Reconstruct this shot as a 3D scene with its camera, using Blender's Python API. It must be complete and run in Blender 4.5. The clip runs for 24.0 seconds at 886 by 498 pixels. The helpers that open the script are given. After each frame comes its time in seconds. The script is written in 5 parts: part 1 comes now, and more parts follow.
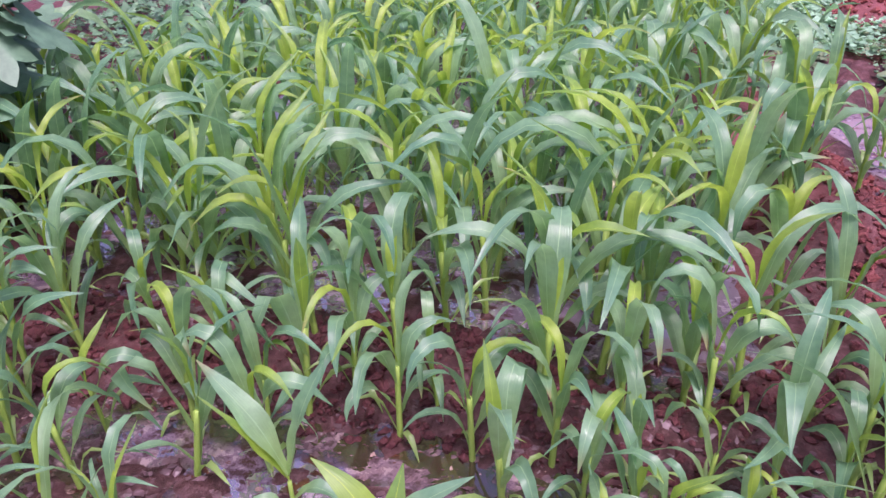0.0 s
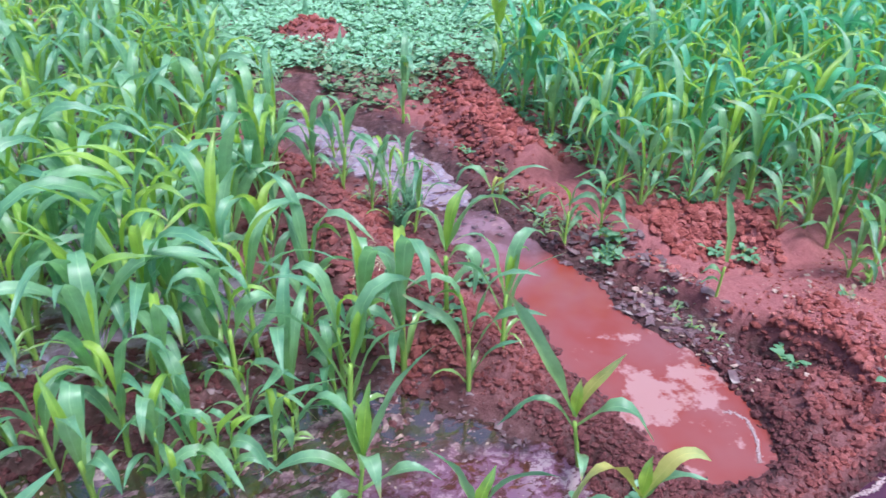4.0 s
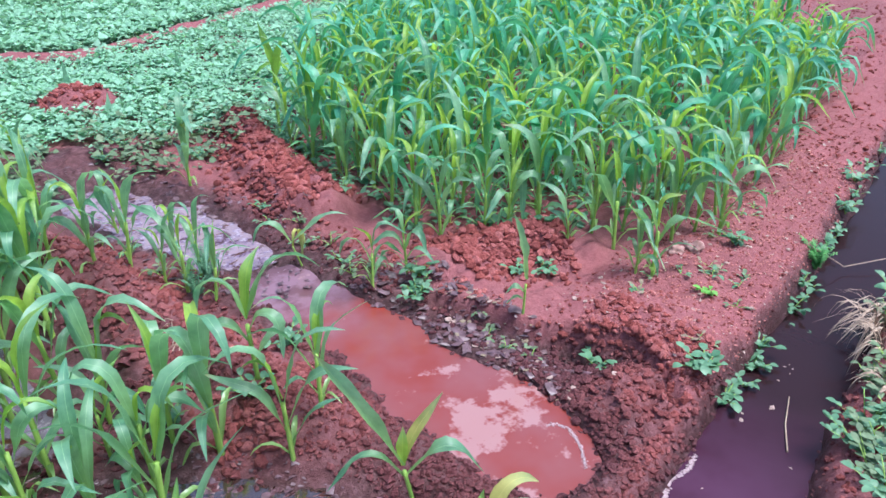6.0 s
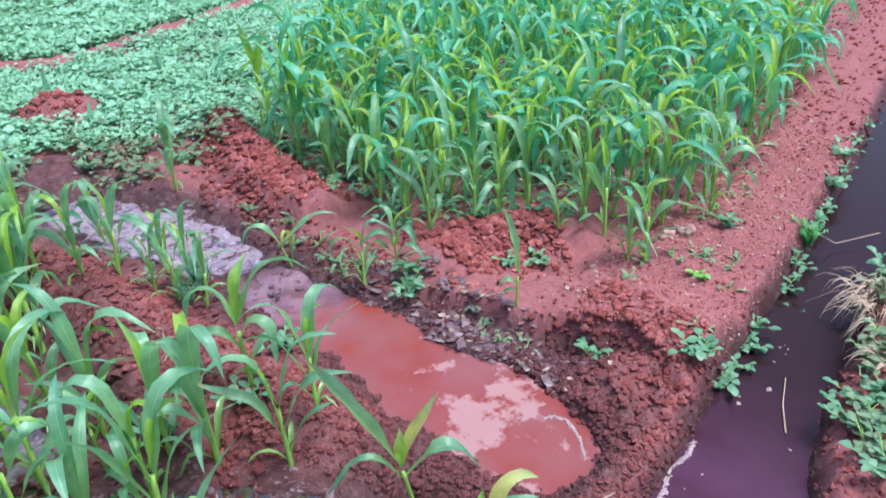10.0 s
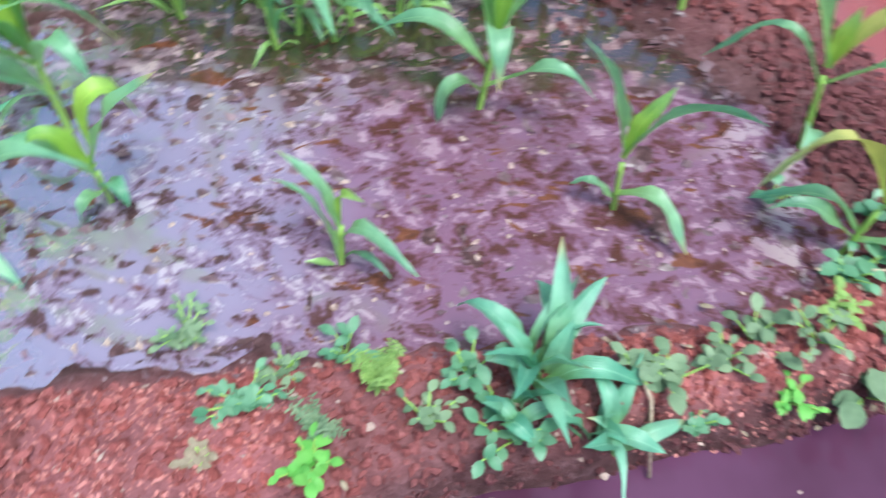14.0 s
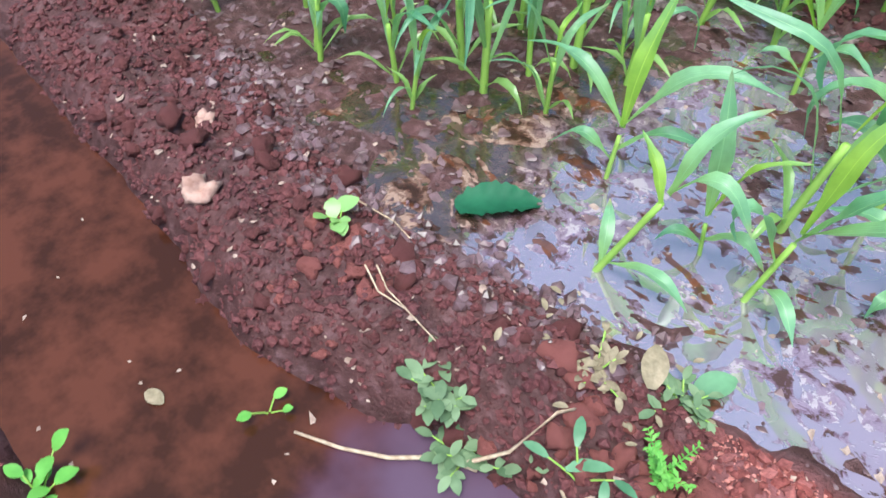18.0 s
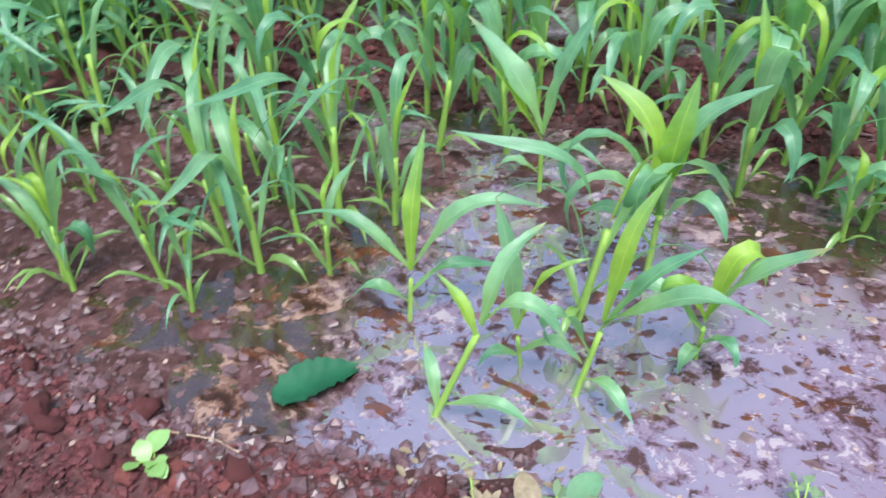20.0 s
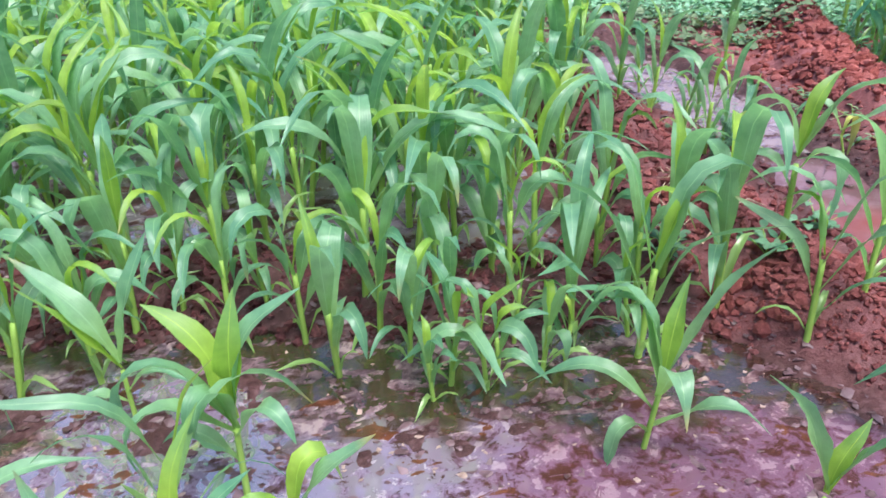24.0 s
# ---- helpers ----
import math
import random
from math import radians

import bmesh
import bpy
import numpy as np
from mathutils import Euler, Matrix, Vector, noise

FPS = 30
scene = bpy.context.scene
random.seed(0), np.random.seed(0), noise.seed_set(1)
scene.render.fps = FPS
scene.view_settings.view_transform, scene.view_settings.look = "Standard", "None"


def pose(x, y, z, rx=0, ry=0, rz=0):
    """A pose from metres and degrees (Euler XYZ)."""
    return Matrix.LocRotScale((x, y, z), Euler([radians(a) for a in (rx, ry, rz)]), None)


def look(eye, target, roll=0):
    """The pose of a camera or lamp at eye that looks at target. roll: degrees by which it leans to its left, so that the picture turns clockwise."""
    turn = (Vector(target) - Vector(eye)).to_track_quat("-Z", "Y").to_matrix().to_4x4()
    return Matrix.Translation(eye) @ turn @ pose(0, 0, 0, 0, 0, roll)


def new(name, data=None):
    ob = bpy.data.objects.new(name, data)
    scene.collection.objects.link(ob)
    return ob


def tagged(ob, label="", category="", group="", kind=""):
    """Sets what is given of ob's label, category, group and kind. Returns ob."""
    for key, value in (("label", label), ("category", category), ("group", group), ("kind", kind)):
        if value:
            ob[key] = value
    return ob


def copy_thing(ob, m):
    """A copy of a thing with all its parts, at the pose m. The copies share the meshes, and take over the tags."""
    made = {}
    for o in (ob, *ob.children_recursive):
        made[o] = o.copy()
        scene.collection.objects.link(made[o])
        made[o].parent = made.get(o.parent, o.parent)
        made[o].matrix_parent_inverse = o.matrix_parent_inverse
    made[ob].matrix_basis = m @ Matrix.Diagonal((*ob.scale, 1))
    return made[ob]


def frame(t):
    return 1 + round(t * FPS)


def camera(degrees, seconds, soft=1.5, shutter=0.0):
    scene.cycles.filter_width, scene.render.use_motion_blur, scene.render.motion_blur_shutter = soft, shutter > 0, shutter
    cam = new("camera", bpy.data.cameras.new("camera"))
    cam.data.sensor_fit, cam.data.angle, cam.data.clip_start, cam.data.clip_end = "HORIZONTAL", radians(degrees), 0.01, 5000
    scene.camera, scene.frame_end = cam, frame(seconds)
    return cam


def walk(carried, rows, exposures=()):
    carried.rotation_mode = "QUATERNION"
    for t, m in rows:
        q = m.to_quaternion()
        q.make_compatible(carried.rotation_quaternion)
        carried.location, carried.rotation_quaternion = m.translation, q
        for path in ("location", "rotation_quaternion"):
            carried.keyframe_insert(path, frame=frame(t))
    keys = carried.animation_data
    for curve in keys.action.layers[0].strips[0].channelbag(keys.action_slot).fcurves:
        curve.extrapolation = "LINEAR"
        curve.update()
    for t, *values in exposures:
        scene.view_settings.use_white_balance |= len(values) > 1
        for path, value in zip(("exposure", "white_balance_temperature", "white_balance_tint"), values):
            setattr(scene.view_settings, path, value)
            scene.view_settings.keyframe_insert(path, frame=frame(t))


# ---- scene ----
cam = camera(60.9, 24.0, shutter=0.4)
EXPOSURES = [(0.0, 0.86, 6050, 52), (1.0, 1.02, 5850, 42), (2.0, 1.06, 5600, 25), (5.0, 1.04, 5350, 10), (10.0, 1.03, 5350, 6), (13.0, 1.28, 5370, 0), (15.0, 1.08, 5520, -3), (17.0, 1.24, 5660, -5), (20.0, 1.1, 5750, 2), (22.0, 1.17, 5800, 6), (24.0, 1.12, 5850, 8)]
PATH = [
    (0, (0.319, 0.738, 1.319), (-0.06, 2.404, 0.279), -1.5),
    (0.1, (0.319, 0.738, 1.319), (-0.06, 2.404, 0.279), -1.5),
    (0.35, (0.188, 0.189, 1.563), (0.032, 1.913, 0.562), 3.3),
    (0.5, (0.188, 0.189, 1.563), (0.032, 1.913, 0.562), 3.3),
    (1, (0.185, 0.171, 1.571), (0.064, 1.894, 0.563), 3.5),
    (1.5, (0.232, 0.182, 1.56), (0.262, 1.896, 0.529), 3.1),
    (2, (0.274, 0.193, 1.557), (0.527, 1.888, 0.527), 2.5),
    (2.5, (0.324, 0.199, 1.551), (0.74, 1.863, 0.522), 1.7),
    (4.5, (0.447, 0.244, 1.605), (1.29, 1.757, 0.605), 1.9),
    (5, (0.484, 0.244, 1.603), (1.456, 1.693, 0.624), 1.3),
    (5.5, (0.506, 0.247, 1.61), (1.584, 1.635, 0.655), 0.6),
    (6, (0.512, 0.253, 1.613), (1.657, 1.606, 0.686), -0.1),
    (6.5, (0.51, 0.278, 1.608), (1.646, 1.636, 0.677), 1.3),
    (7, (0.505, 0.274, 1.622), (1.593, 1.678, 0.702), 0.1),
    (7.5, (0.515, 0.258, 1.621), (1.548, 1.701, 0.697), -1.6),
    (8, (0.522, 0.265, 1.621), (1.69, 1.622, 0.73), 1.3),
    (8.5, (0.527, 0.268, 1.647), (1.717, 1.638, 0.806), 0.5),
    (9, (0.527, 0.254, 1.64), (1.694, 1.626, 0.772), -2.0),
    (9.5, (0.536, 0.257, 1.649), (1.712, 1.608, 0.759), -2.2),
    (10, (0.539, 0.267, 1.626), (1.688, 1.598, 0.673), -2.4),
    (10.5, (0.578, 0.253, 1.579), (1.633, 1.585, 0.523), 0.2),
    (12.5, (0.751, 0.426, 1.34), (1.666, 1.698, 0.097), 0.2),
    (13, (0.753, 0.471, 1.211), (1.439, 1.636, -0.262), 2.2),
    (13.5, (0.739, 0.484, 1.12), (1.068, 1.674, -0.453), 1.4),
    (14, (0.675, 0.466, 1.045), (0.763, 1.625, -0.583), 3.6),
    (14.5, (0.598, 0.447, 0.961), (0.264, 1.654, -0.599), 2.3),
    (15, (0.539, 0.436, 0.977), (0.02, 1.592, -0.571), 1.1),
    (15.5, (0.458, 0.403, 0.981), (-0.143, 1.496, -0.582), 2.4),
    (16, (0.367, 0.374, 0.982), (-0.39, 1.371, -0.578), 1.4),
    (16.5, (0.305, 0.343, 0.998), (-0.563, 1.284, -0.539), 0.2),
    (17, (0.263, 0.318, 0.999), (-0.666, 1.2, -0.537), 0.1),
    (17.5, (0.215, 0.322, 0.987), (-0.756, 1.175, -0.539), -2.1),
    (19.5, (0.064, 0.326, 1.032), (-0.612, 1.592, -0.362), -2.9),
    (20, (0.082, 0.352, 1.032), (-0.493, 1.748, -0.279), -3.2),
    (20.5, (0.119, 0.381, 1.045), (-0.382, 1.829, -0.241), -4.3),
    (21, (0.167, 0.398, 1.051), (-0.231, 1.904, -0.204), -3.1),
    (21.5, (0.224, 0.428, 1.063), (-0.068, 1.987, -0.156), -2.0),
    (22, (0.272, 0.462, 1.084), (0.114, 2.09, -0.067), -1.3),
    (22.5, (0.307, 0.472, 1.089), (0.258, 2.157, 0.012), 0.0),
    (23, (0.339, 0.481, 1.087), (0.306, 2.165, 0.009), -2.1),
    (23.5, (0.357, 0.463, 1.101), (0.375, 2.162, 0.045), -1.3),
    (24, (0.371, 0.462, 1.096), (0.446, 2.197, 0.105), -1.0),
]
walk(cam, [(t, look(eye, target, roll)) for t, eye, target, roll in PATH], EXPOSURES)

# ---------------------------------------------------------------- light
world = bpy.data.worlds.new("sky")
scene.world = world
world.use_nodes = True
wn, wl = world.node_tree.nodes, world.node_tree.links
wn.clear()
SUN_UP, SUN_TURN = radians(70), radians(150)
sky = wn.new("ShaderNodeTexSky")
sky.sky_type = "NISHITA"
sky.sun_disc = False
sky.sun_elevation, sky.sun_rotation = SUN_UP, SUN_TURN
sky.air_density, sky.dust_density, sky.ozone_density = 1.0, 5.0, 1.0
bg = wn.new("ShaderNodeBackground")
bg.inputs["Strength"].default_value = 0.13
out = wn.new("ShaderNodeOutputWorld")
wl.new(sky.outputs[0], bg.inputs[0])
wl.new(bg.outputs[0], out.inputs[0])

sun_data = bpy.data.lights.new("sun", "SUN")
sun_data.energy, sun_data.angle, sun_data.color = 2.1, radians(20), (1.0, 0.95, 0.86)
sun = new("sun", sun_data)
sun_way = Vector((math.sin(SUN_TURN) * math.cos(SUN_UP), math.cos(SUN_TURN) * math.cos(SUN_UP), math.sin(SUN_UP)))
sun.matrix_world = look(sun_way * 30, (0, 0, 0))


# ---------------------------------------------------------------- materials
def material(name):
    m = bpy.data.materials.new(name)
    m.use_nodes = True
    m.node_tree.nodes.clear()
    return m, m.node_tree.nodes, m.node_tree.links


def noise_node(n, l, scale, detail=4.0, rough=0.6, coord="Object"):
    tc = n.new("ShaderNodeTexCoord")
    tx = n.new("ShaderNodeTexNoise")
    tx.inputs["Scale"].default_value, tx.inputs["Detail"].default_value, tx.inputs["Roughness"].default_value = scale, detail, rough
    l.new(tc.outputs[coord], tx.inputs["Vector"])
    return tx.outputs[0]


def ramp_node(n, l, value, *stops):
    r = n.new("ShaderNodeValToRGB")
    e = r.color_ramp.elements
    while len(e) < len(stops):
        e.new(0.5)
    for el, (at, col) in zip(e, stops):
        el.position, el.color = at, (*col, 1)
    l.new(value, r.inputs[0])
    return r.outputs[0]


def mix_node(n, l, fac, a, b, blend="MIX"):
    m = n.new("ShaderNodeMix")
    m.data_type, m.blend_type = "RGBA", blend
    for socket, v in ((m.inputs[0], fac), (m.inputs[6], a), (m.inputs[7], b)):
        if isinstance(v, bpy.types.NodeSocket):
            l.new(v, socket)
        elif isinstance(v, tuple):
            socket.default_value = (*v, 1)
        else:
            socket.default_value = v
    return m.outputs[2]


def bump_node(n, l, height, strength, distance):
    b = n.new("ShaderNodeBump")
    b.inputs["Strength"].default_value, b.inputs["Distance"].default_value = strength, distance
    l.new(height, b.inputs["Height"])
    return b.outputs[0]


def principled(n, l, color, rough, spec=0.5, normal=None):
    p = n.new("ShaderNodeBsdfPrincipled")
    for key, v in (("Base Color", color), ("Roughness", rough)):
        if isinstance(v, bpy.types.NodeSocket):
            l.new(v, p.inputs[key])
        elif isinstance(v, tuple):
            p.inputs[key].default_value = (*v, 1)
        else:
            p.inputs[key].default_value = v
    p.inputs["Specular IOR Level"].default_value = spec
    if normal:
        l.new(normal, p.inputs["Normal"])
    return p


def finish(n, l, shader):
    o = n.new("ShaderNodeOutputMaterial")
    l.new(shader, o.inputs[0])


def soil_material():
    m, n, l = material("red_soil")
    at = n.new("ShaderNodeAttribute")
    at.attribute_name = "wet"
    wet = at.outputs["Fac"]
    fine, mid, coarse = noise_node(n, l, 160, 5), noise_node(n, l, 38, 5), noise_node(n, l, 5, 3)
    dry = mix_node(n, l, coarse, ramp_node(n, l, mid, (0.3, (0.14, 0.035, 0.037)), (0.7, (0.27, 0.090, 0.096))), ramp_node(n, l, fine, (0.3, (0.18, 0.053, 0.057)), (0.72, (0.36, 0.160, 0.168))))
    mud = ramp_node(n, l, mid, (0.3, (0.028, 0.010, 0.010)), (0.52, (0.062, 0.027, 0.028)), (0.75, (0.145, 0.080, 0.088)))
    color = mix_node(n, l, wet, dry, mud)
    rough = n.new("ShaderNodeMapRange")
    l.new(wet, rough.inputs[0])
    rough.inputs[3].default_value, rough.inputs[4].default_value = 0.92, 0.52
    height = mix_node(n, l, 0.5, fine, mid)
    p = principled(n, l, color, rough.outputs[0], 0.25, bump_node(n, l, height, 0.9, 0.012))
    finish(n, l, p.outputs[0])
    return m


def clod_material():
    m, n, l = material("soil_clods")
    at = n.new("ShaderNodeAttribute")
    at.attribute_name = "wet"
    isl = n.new("ShaderNodeNewGeometry")
    fine = noise_node(n, l, 130, 5)
    dry = ramp_node(n, l, isl.outputs["Random Per Island"], (0.0, (0.13, 0.031, 0.030)), (0.6, (0.27, 0.077, 0.075)), (1.0, (0.42, 0.168, 0.165)))
    dry = mix_node(n, l, 0.5, dry, ramp_node(n, l, fine, (0.3, (0.10, 0.021, 0.017)), (0.7, (0.36, 0.10, 0.08))))
    mud = ramp_node(n, l, fine, (0.3, (0.038, 0.011, 0.013)), (0.7, (0.132, 0.046, 0.052)))
    rough = n.new("ShaderNodeMapRange")
    l.new(at.outputs["Fac"], rough.inputs[0])
    rough.inputs[3].default_value, rough.inputs[4].default_value = 0.95, 0.6
    p = principled(n, l, mix_node(n, l, at.outputs["Fac"], dry, mud), rough.outputs[0], 0.2, bump_node(n, l, fine, 0.8, 0.006))
    finish(n, l, p.outputs[0])
    return m


def span_node(n, l, value, a, b, low=0.0, high=1.0):
    r = n.new("ShaderNodeMapRange")
    r.interpolation_type = "SMOOTHSTEP"
    for k, v in zip((1, 2, 3, 4), (a, b, low, high)):
        r.inputs[k].default_value = v
    l.new(value, r.inputs[0])
    return r.outputs[0]


def times_node(n, l, a, b, kind="MULTIPLY"):
    r = n.new("ShaderNodeMath")
    r.operation = kind
    for k, v in enumerate((a, b)):
        if isinstance(v, bpy.types.NodeSocket):
            l.new(v, r.inputs[k])
        else:
            r.inputs[k].default_value = v
    return r.outputs[0]


def water_material(name, deep, silt, gloss, scale, ripple=0.15):
    """Turbid water: silt in suspension, a smooth skin over it."""
    m, n, l = material(name)
    tc = n.new("ShaderNodeTexCoord")
    sep = n.new("ShaderNodeSeparateXYZ")
    l.new(tc.outputs["Object"], sep.inputs[0])
    cloud = noise_node(n, l, scale, 4, 0.55)
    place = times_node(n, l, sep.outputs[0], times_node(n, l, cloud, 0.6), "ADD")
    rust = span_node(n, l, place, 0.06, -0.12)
    # purple and mauve: reflected sky put into the water's colour
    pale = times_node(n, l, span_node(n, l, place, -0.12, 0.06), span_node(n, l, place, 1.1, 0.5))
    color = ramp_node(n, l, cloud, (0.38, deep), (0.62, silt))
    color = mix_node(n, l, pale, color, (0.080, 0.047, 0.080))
    color = mix_node(n, l, rust, color, ramp_node(n, l, noise_node(n, l, 9, 4, 0.6), (0.4, (0.030, 0.010, 0.006)), (0.6, (0.072, 0.023, 0.014))))
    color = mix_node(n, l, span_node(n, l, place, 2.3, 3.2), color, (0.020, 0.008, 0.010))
    wave = bump_node(n, l, noise_node(n, l, 14, 2), ripple, 0.01)
    body = principled(n, l, color, 0.2, 0.07, wave)
    skin = n.new("ShaderNodeBsdfGlossy")
    skin.inputs["Roughness"].default_value = 0.03
    l.new(wave, skin.inputs["Normal"])
    mixer = n.new("ShaderNodeMixShader")
    mixer.inputs[0].default_value = gloss
    l.new(body.outputs[0], mixer.inputs[1])
    l.new(skin.outputs[0], mixer.inputs[2])
    finish(n, l, mixer.outputs[0])
    return m


def flood_material():
    """Soft mud under a film of water: still mirrors, torn mats of silt, brown holes."""
    m, n, l = material("basin_water")
    tc = n.new("ShaderNodeTexCoord")
    sep = n.new("ShaderNodeSeparateXYZ")
    l.new(tc.outputs["Object"], sep.inputs[0])

    def warped(scale, detail, rough, twist, squash=1.0):
        at = n.new("ShaderNodeMapping")
        at.inputs["Scale"].default_value = (1.0, squash, 1.0)
        l.new(tc.outputs["Object"], at.inputs[0])
        tx = n.new("ShaderNodeTexNoise")
        for key, v in (("Scale", scale), ("Detail", detail), ("Roughness", rough), ("Distortion", twist)):
            tx.inputs[key].default_value = v
        l.new(at.outputs[0], tx.inputs["Vector"])
        return tx.outputs[0]

    drift = times_node(n, l, noise_node(n, l, 5, 3), 0.5)
    across = times_node(n, l, sep.outputs[0], drift, "ADD")
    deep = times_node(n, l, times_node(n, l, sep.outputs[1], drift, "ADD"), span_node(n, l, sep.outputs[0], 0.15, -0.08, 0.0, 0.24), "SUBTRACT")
    near = span_node(n, l, sep.outputs[1], 2.0, 1.6)
    # brown left end: tan mud, with trees' dark reflection put into the colour
    brown = times_node(n, l, span_node(n, l, across, -0.10, -0.28), near)
    pink = times_node(n, l, span_node(n, l, across, 0.60, 0.95), near)
    # dark band before the stand: brown mud, plus foliage shade put into colour
    stand_dark = times_node(n, l, span_node(n, l, deep, 1.80, 1.96), span_node(n, l, sep.outputs[1], 2.5, 2.3))
    # torn mats: hard-edged tones of silt, with lavender sky sheen put into mauve
    lumps = times_node(n, l, times_node(n, l, warped(16, 5, 0.62, 0.6, 1.2), 0.62), times_node(n, l, warped(48, 4, 0.6, 0.8), 0.38), "ADD")
    mauve = ramp_node(n, l, lumps, (0.440, (0.046, 0.018, 0.016)), (0.450, (0.086, 0.047, 0.070)), (0.480, (0.112, 0.069, 0.110)), (0.488, (0.160, 0.113, 0.170)), (0.545, (0.175, 0.127, 0.186)), (0.555, (0.29, 0.24, 0.28)))
    rose = ramp_node(n, l, lumps, (0.435, (0.052, 0.014, 0.010)), (0.447, (0.076, 0.025, 0.035)), (0.485, (0.092, 0.035, 0.053)), (0.493, (0.122, 0.055, 0.090)), (0.560, (0.135, 0.065, 0.106)), (0.570, (0.22, 0.135, 0.175)))
    earth = ramp_node(n, l, lumps, (0.44, (0.024, 0.008, 0.004)), (0.45, (0.045, 0.017, 0.011)), (0.485, (0.066, 0.028, 0.019)), (0.493, (0.125, 0.066, 0.050)), (0.545, (0.140, 0.078, 0.062)), (0.555, (0.25, 0.16, 0.13)))
    mat = mix_node(n, l, brown, mix_node(n, l, pink, mauve, rose), earth)
    mat = mix_node(n, l, times_node(n, l, stand_dark, 0.6), mat, earth)
    # rusty holes: muddy bottom, with dark leaf reflections put into the colour
    hole = span_node(n, l, warped(9, 4, 0.55, 0.7, 1.8), 0.615, 0.628)
    hole = times_node(n, l, hole, span_node(n, l, warped(70, 2, 0.5, 0.0), 0.30, 0.36))
    # still water between the mats: sky reflection put into its pale colour
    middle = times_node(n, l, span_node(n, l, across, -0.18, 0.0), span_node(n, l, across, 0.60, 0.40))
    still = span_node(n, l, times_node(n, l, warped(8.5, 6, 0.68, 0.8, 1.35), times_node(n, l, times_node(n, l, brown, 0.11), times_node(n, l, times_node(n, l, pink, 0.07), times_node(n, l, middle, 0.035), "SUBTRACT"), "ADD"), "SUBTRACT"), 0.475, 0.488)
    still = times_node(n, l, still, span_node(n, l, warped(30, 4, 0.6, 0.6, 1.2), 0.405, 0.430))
    still = times_node(n, l, still, span_node(n, l, stand_dark, 0.0, 1.0, 1.0, 0.12))
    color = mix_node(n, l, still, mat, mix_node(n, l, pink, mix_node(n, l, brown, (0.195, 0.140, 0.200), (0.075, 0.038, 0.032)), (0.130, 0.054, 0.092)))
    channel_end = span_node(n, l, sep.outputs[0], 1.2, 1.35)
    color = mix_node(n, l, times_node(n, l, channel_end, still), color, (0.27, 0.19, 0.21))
    color = mix_node(n, l, hole, color, ramp_node(n, l, lumps, (0.42, (0.050, 0.014, 0.006)), (0.54, (0.105, 0.034, 0.016))))
    # foliage's dark reflection put into the colour, here and at the brown end
    shady = times_node(n, l, times_node(n, l, stand_dark, times_node(n, l, brown, 0.9), "MAXIMUM"), span_node(n, l, warped(8, 5, 0.66, 0.8, 1.3), 0.455, 0.470))
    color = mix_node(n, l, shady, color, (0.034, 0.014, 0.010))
    relief = mix_node(n, l, still, lumps, (0.47, 0.47, 0.47))
    coarse = bump_node(n, l, relief, 0.55, 0.022)
    body = principled(n, l, color, 0.48, 0.2, coarse)
    skin = n.new("ShaderNodeBsdfGlossy")
    skin.inputs["Roughness"].default_value = 0.035
    l.new(bump_node(n, l, mix_node(n, l, still, lumps, noise_node(n, l, 9, 2)), 0.10, 0.008), skin.inputs["Normal"])
    cover = span_node(n, l, still, 0.0, 1.0, 0.05, 0.42)
    cover = times_node(n, l, cover, span_node(n, l, across, 0.30, 0.55, 1.08, 0.62))
    cover = times_node(n, l, cover, span_node(n, l, hole, 0.0, 1.0, 1.0, 0.25))
    cover = times_node(n, l, cover, span_node(n, l, brown, 0.0, 1.0, 1.0, 0.35))
    cover = times_node(n, l, cover, span_node(n, l, pink, 0.0, 1.0, 1.0, 0.38))
    cover = times_node(n, l, cover, span_node(n, l, channel_end, 0.0, 1.0, 1.0, 0.7))
    cover = times_node(n, l, cover, times_node(n, l, shady, 0.20), "MAXIMUM")
    mixer = n.new("ShaderNodeMixShader")
    l.new(cover, mixer.inputs[0])
    l.new(body.outputs[0], mixer.inputs[1])
    l.new(skin.outputs[0], mixer.inputs[2])
    finish(n, l, mixer.outputs[0])
    return m


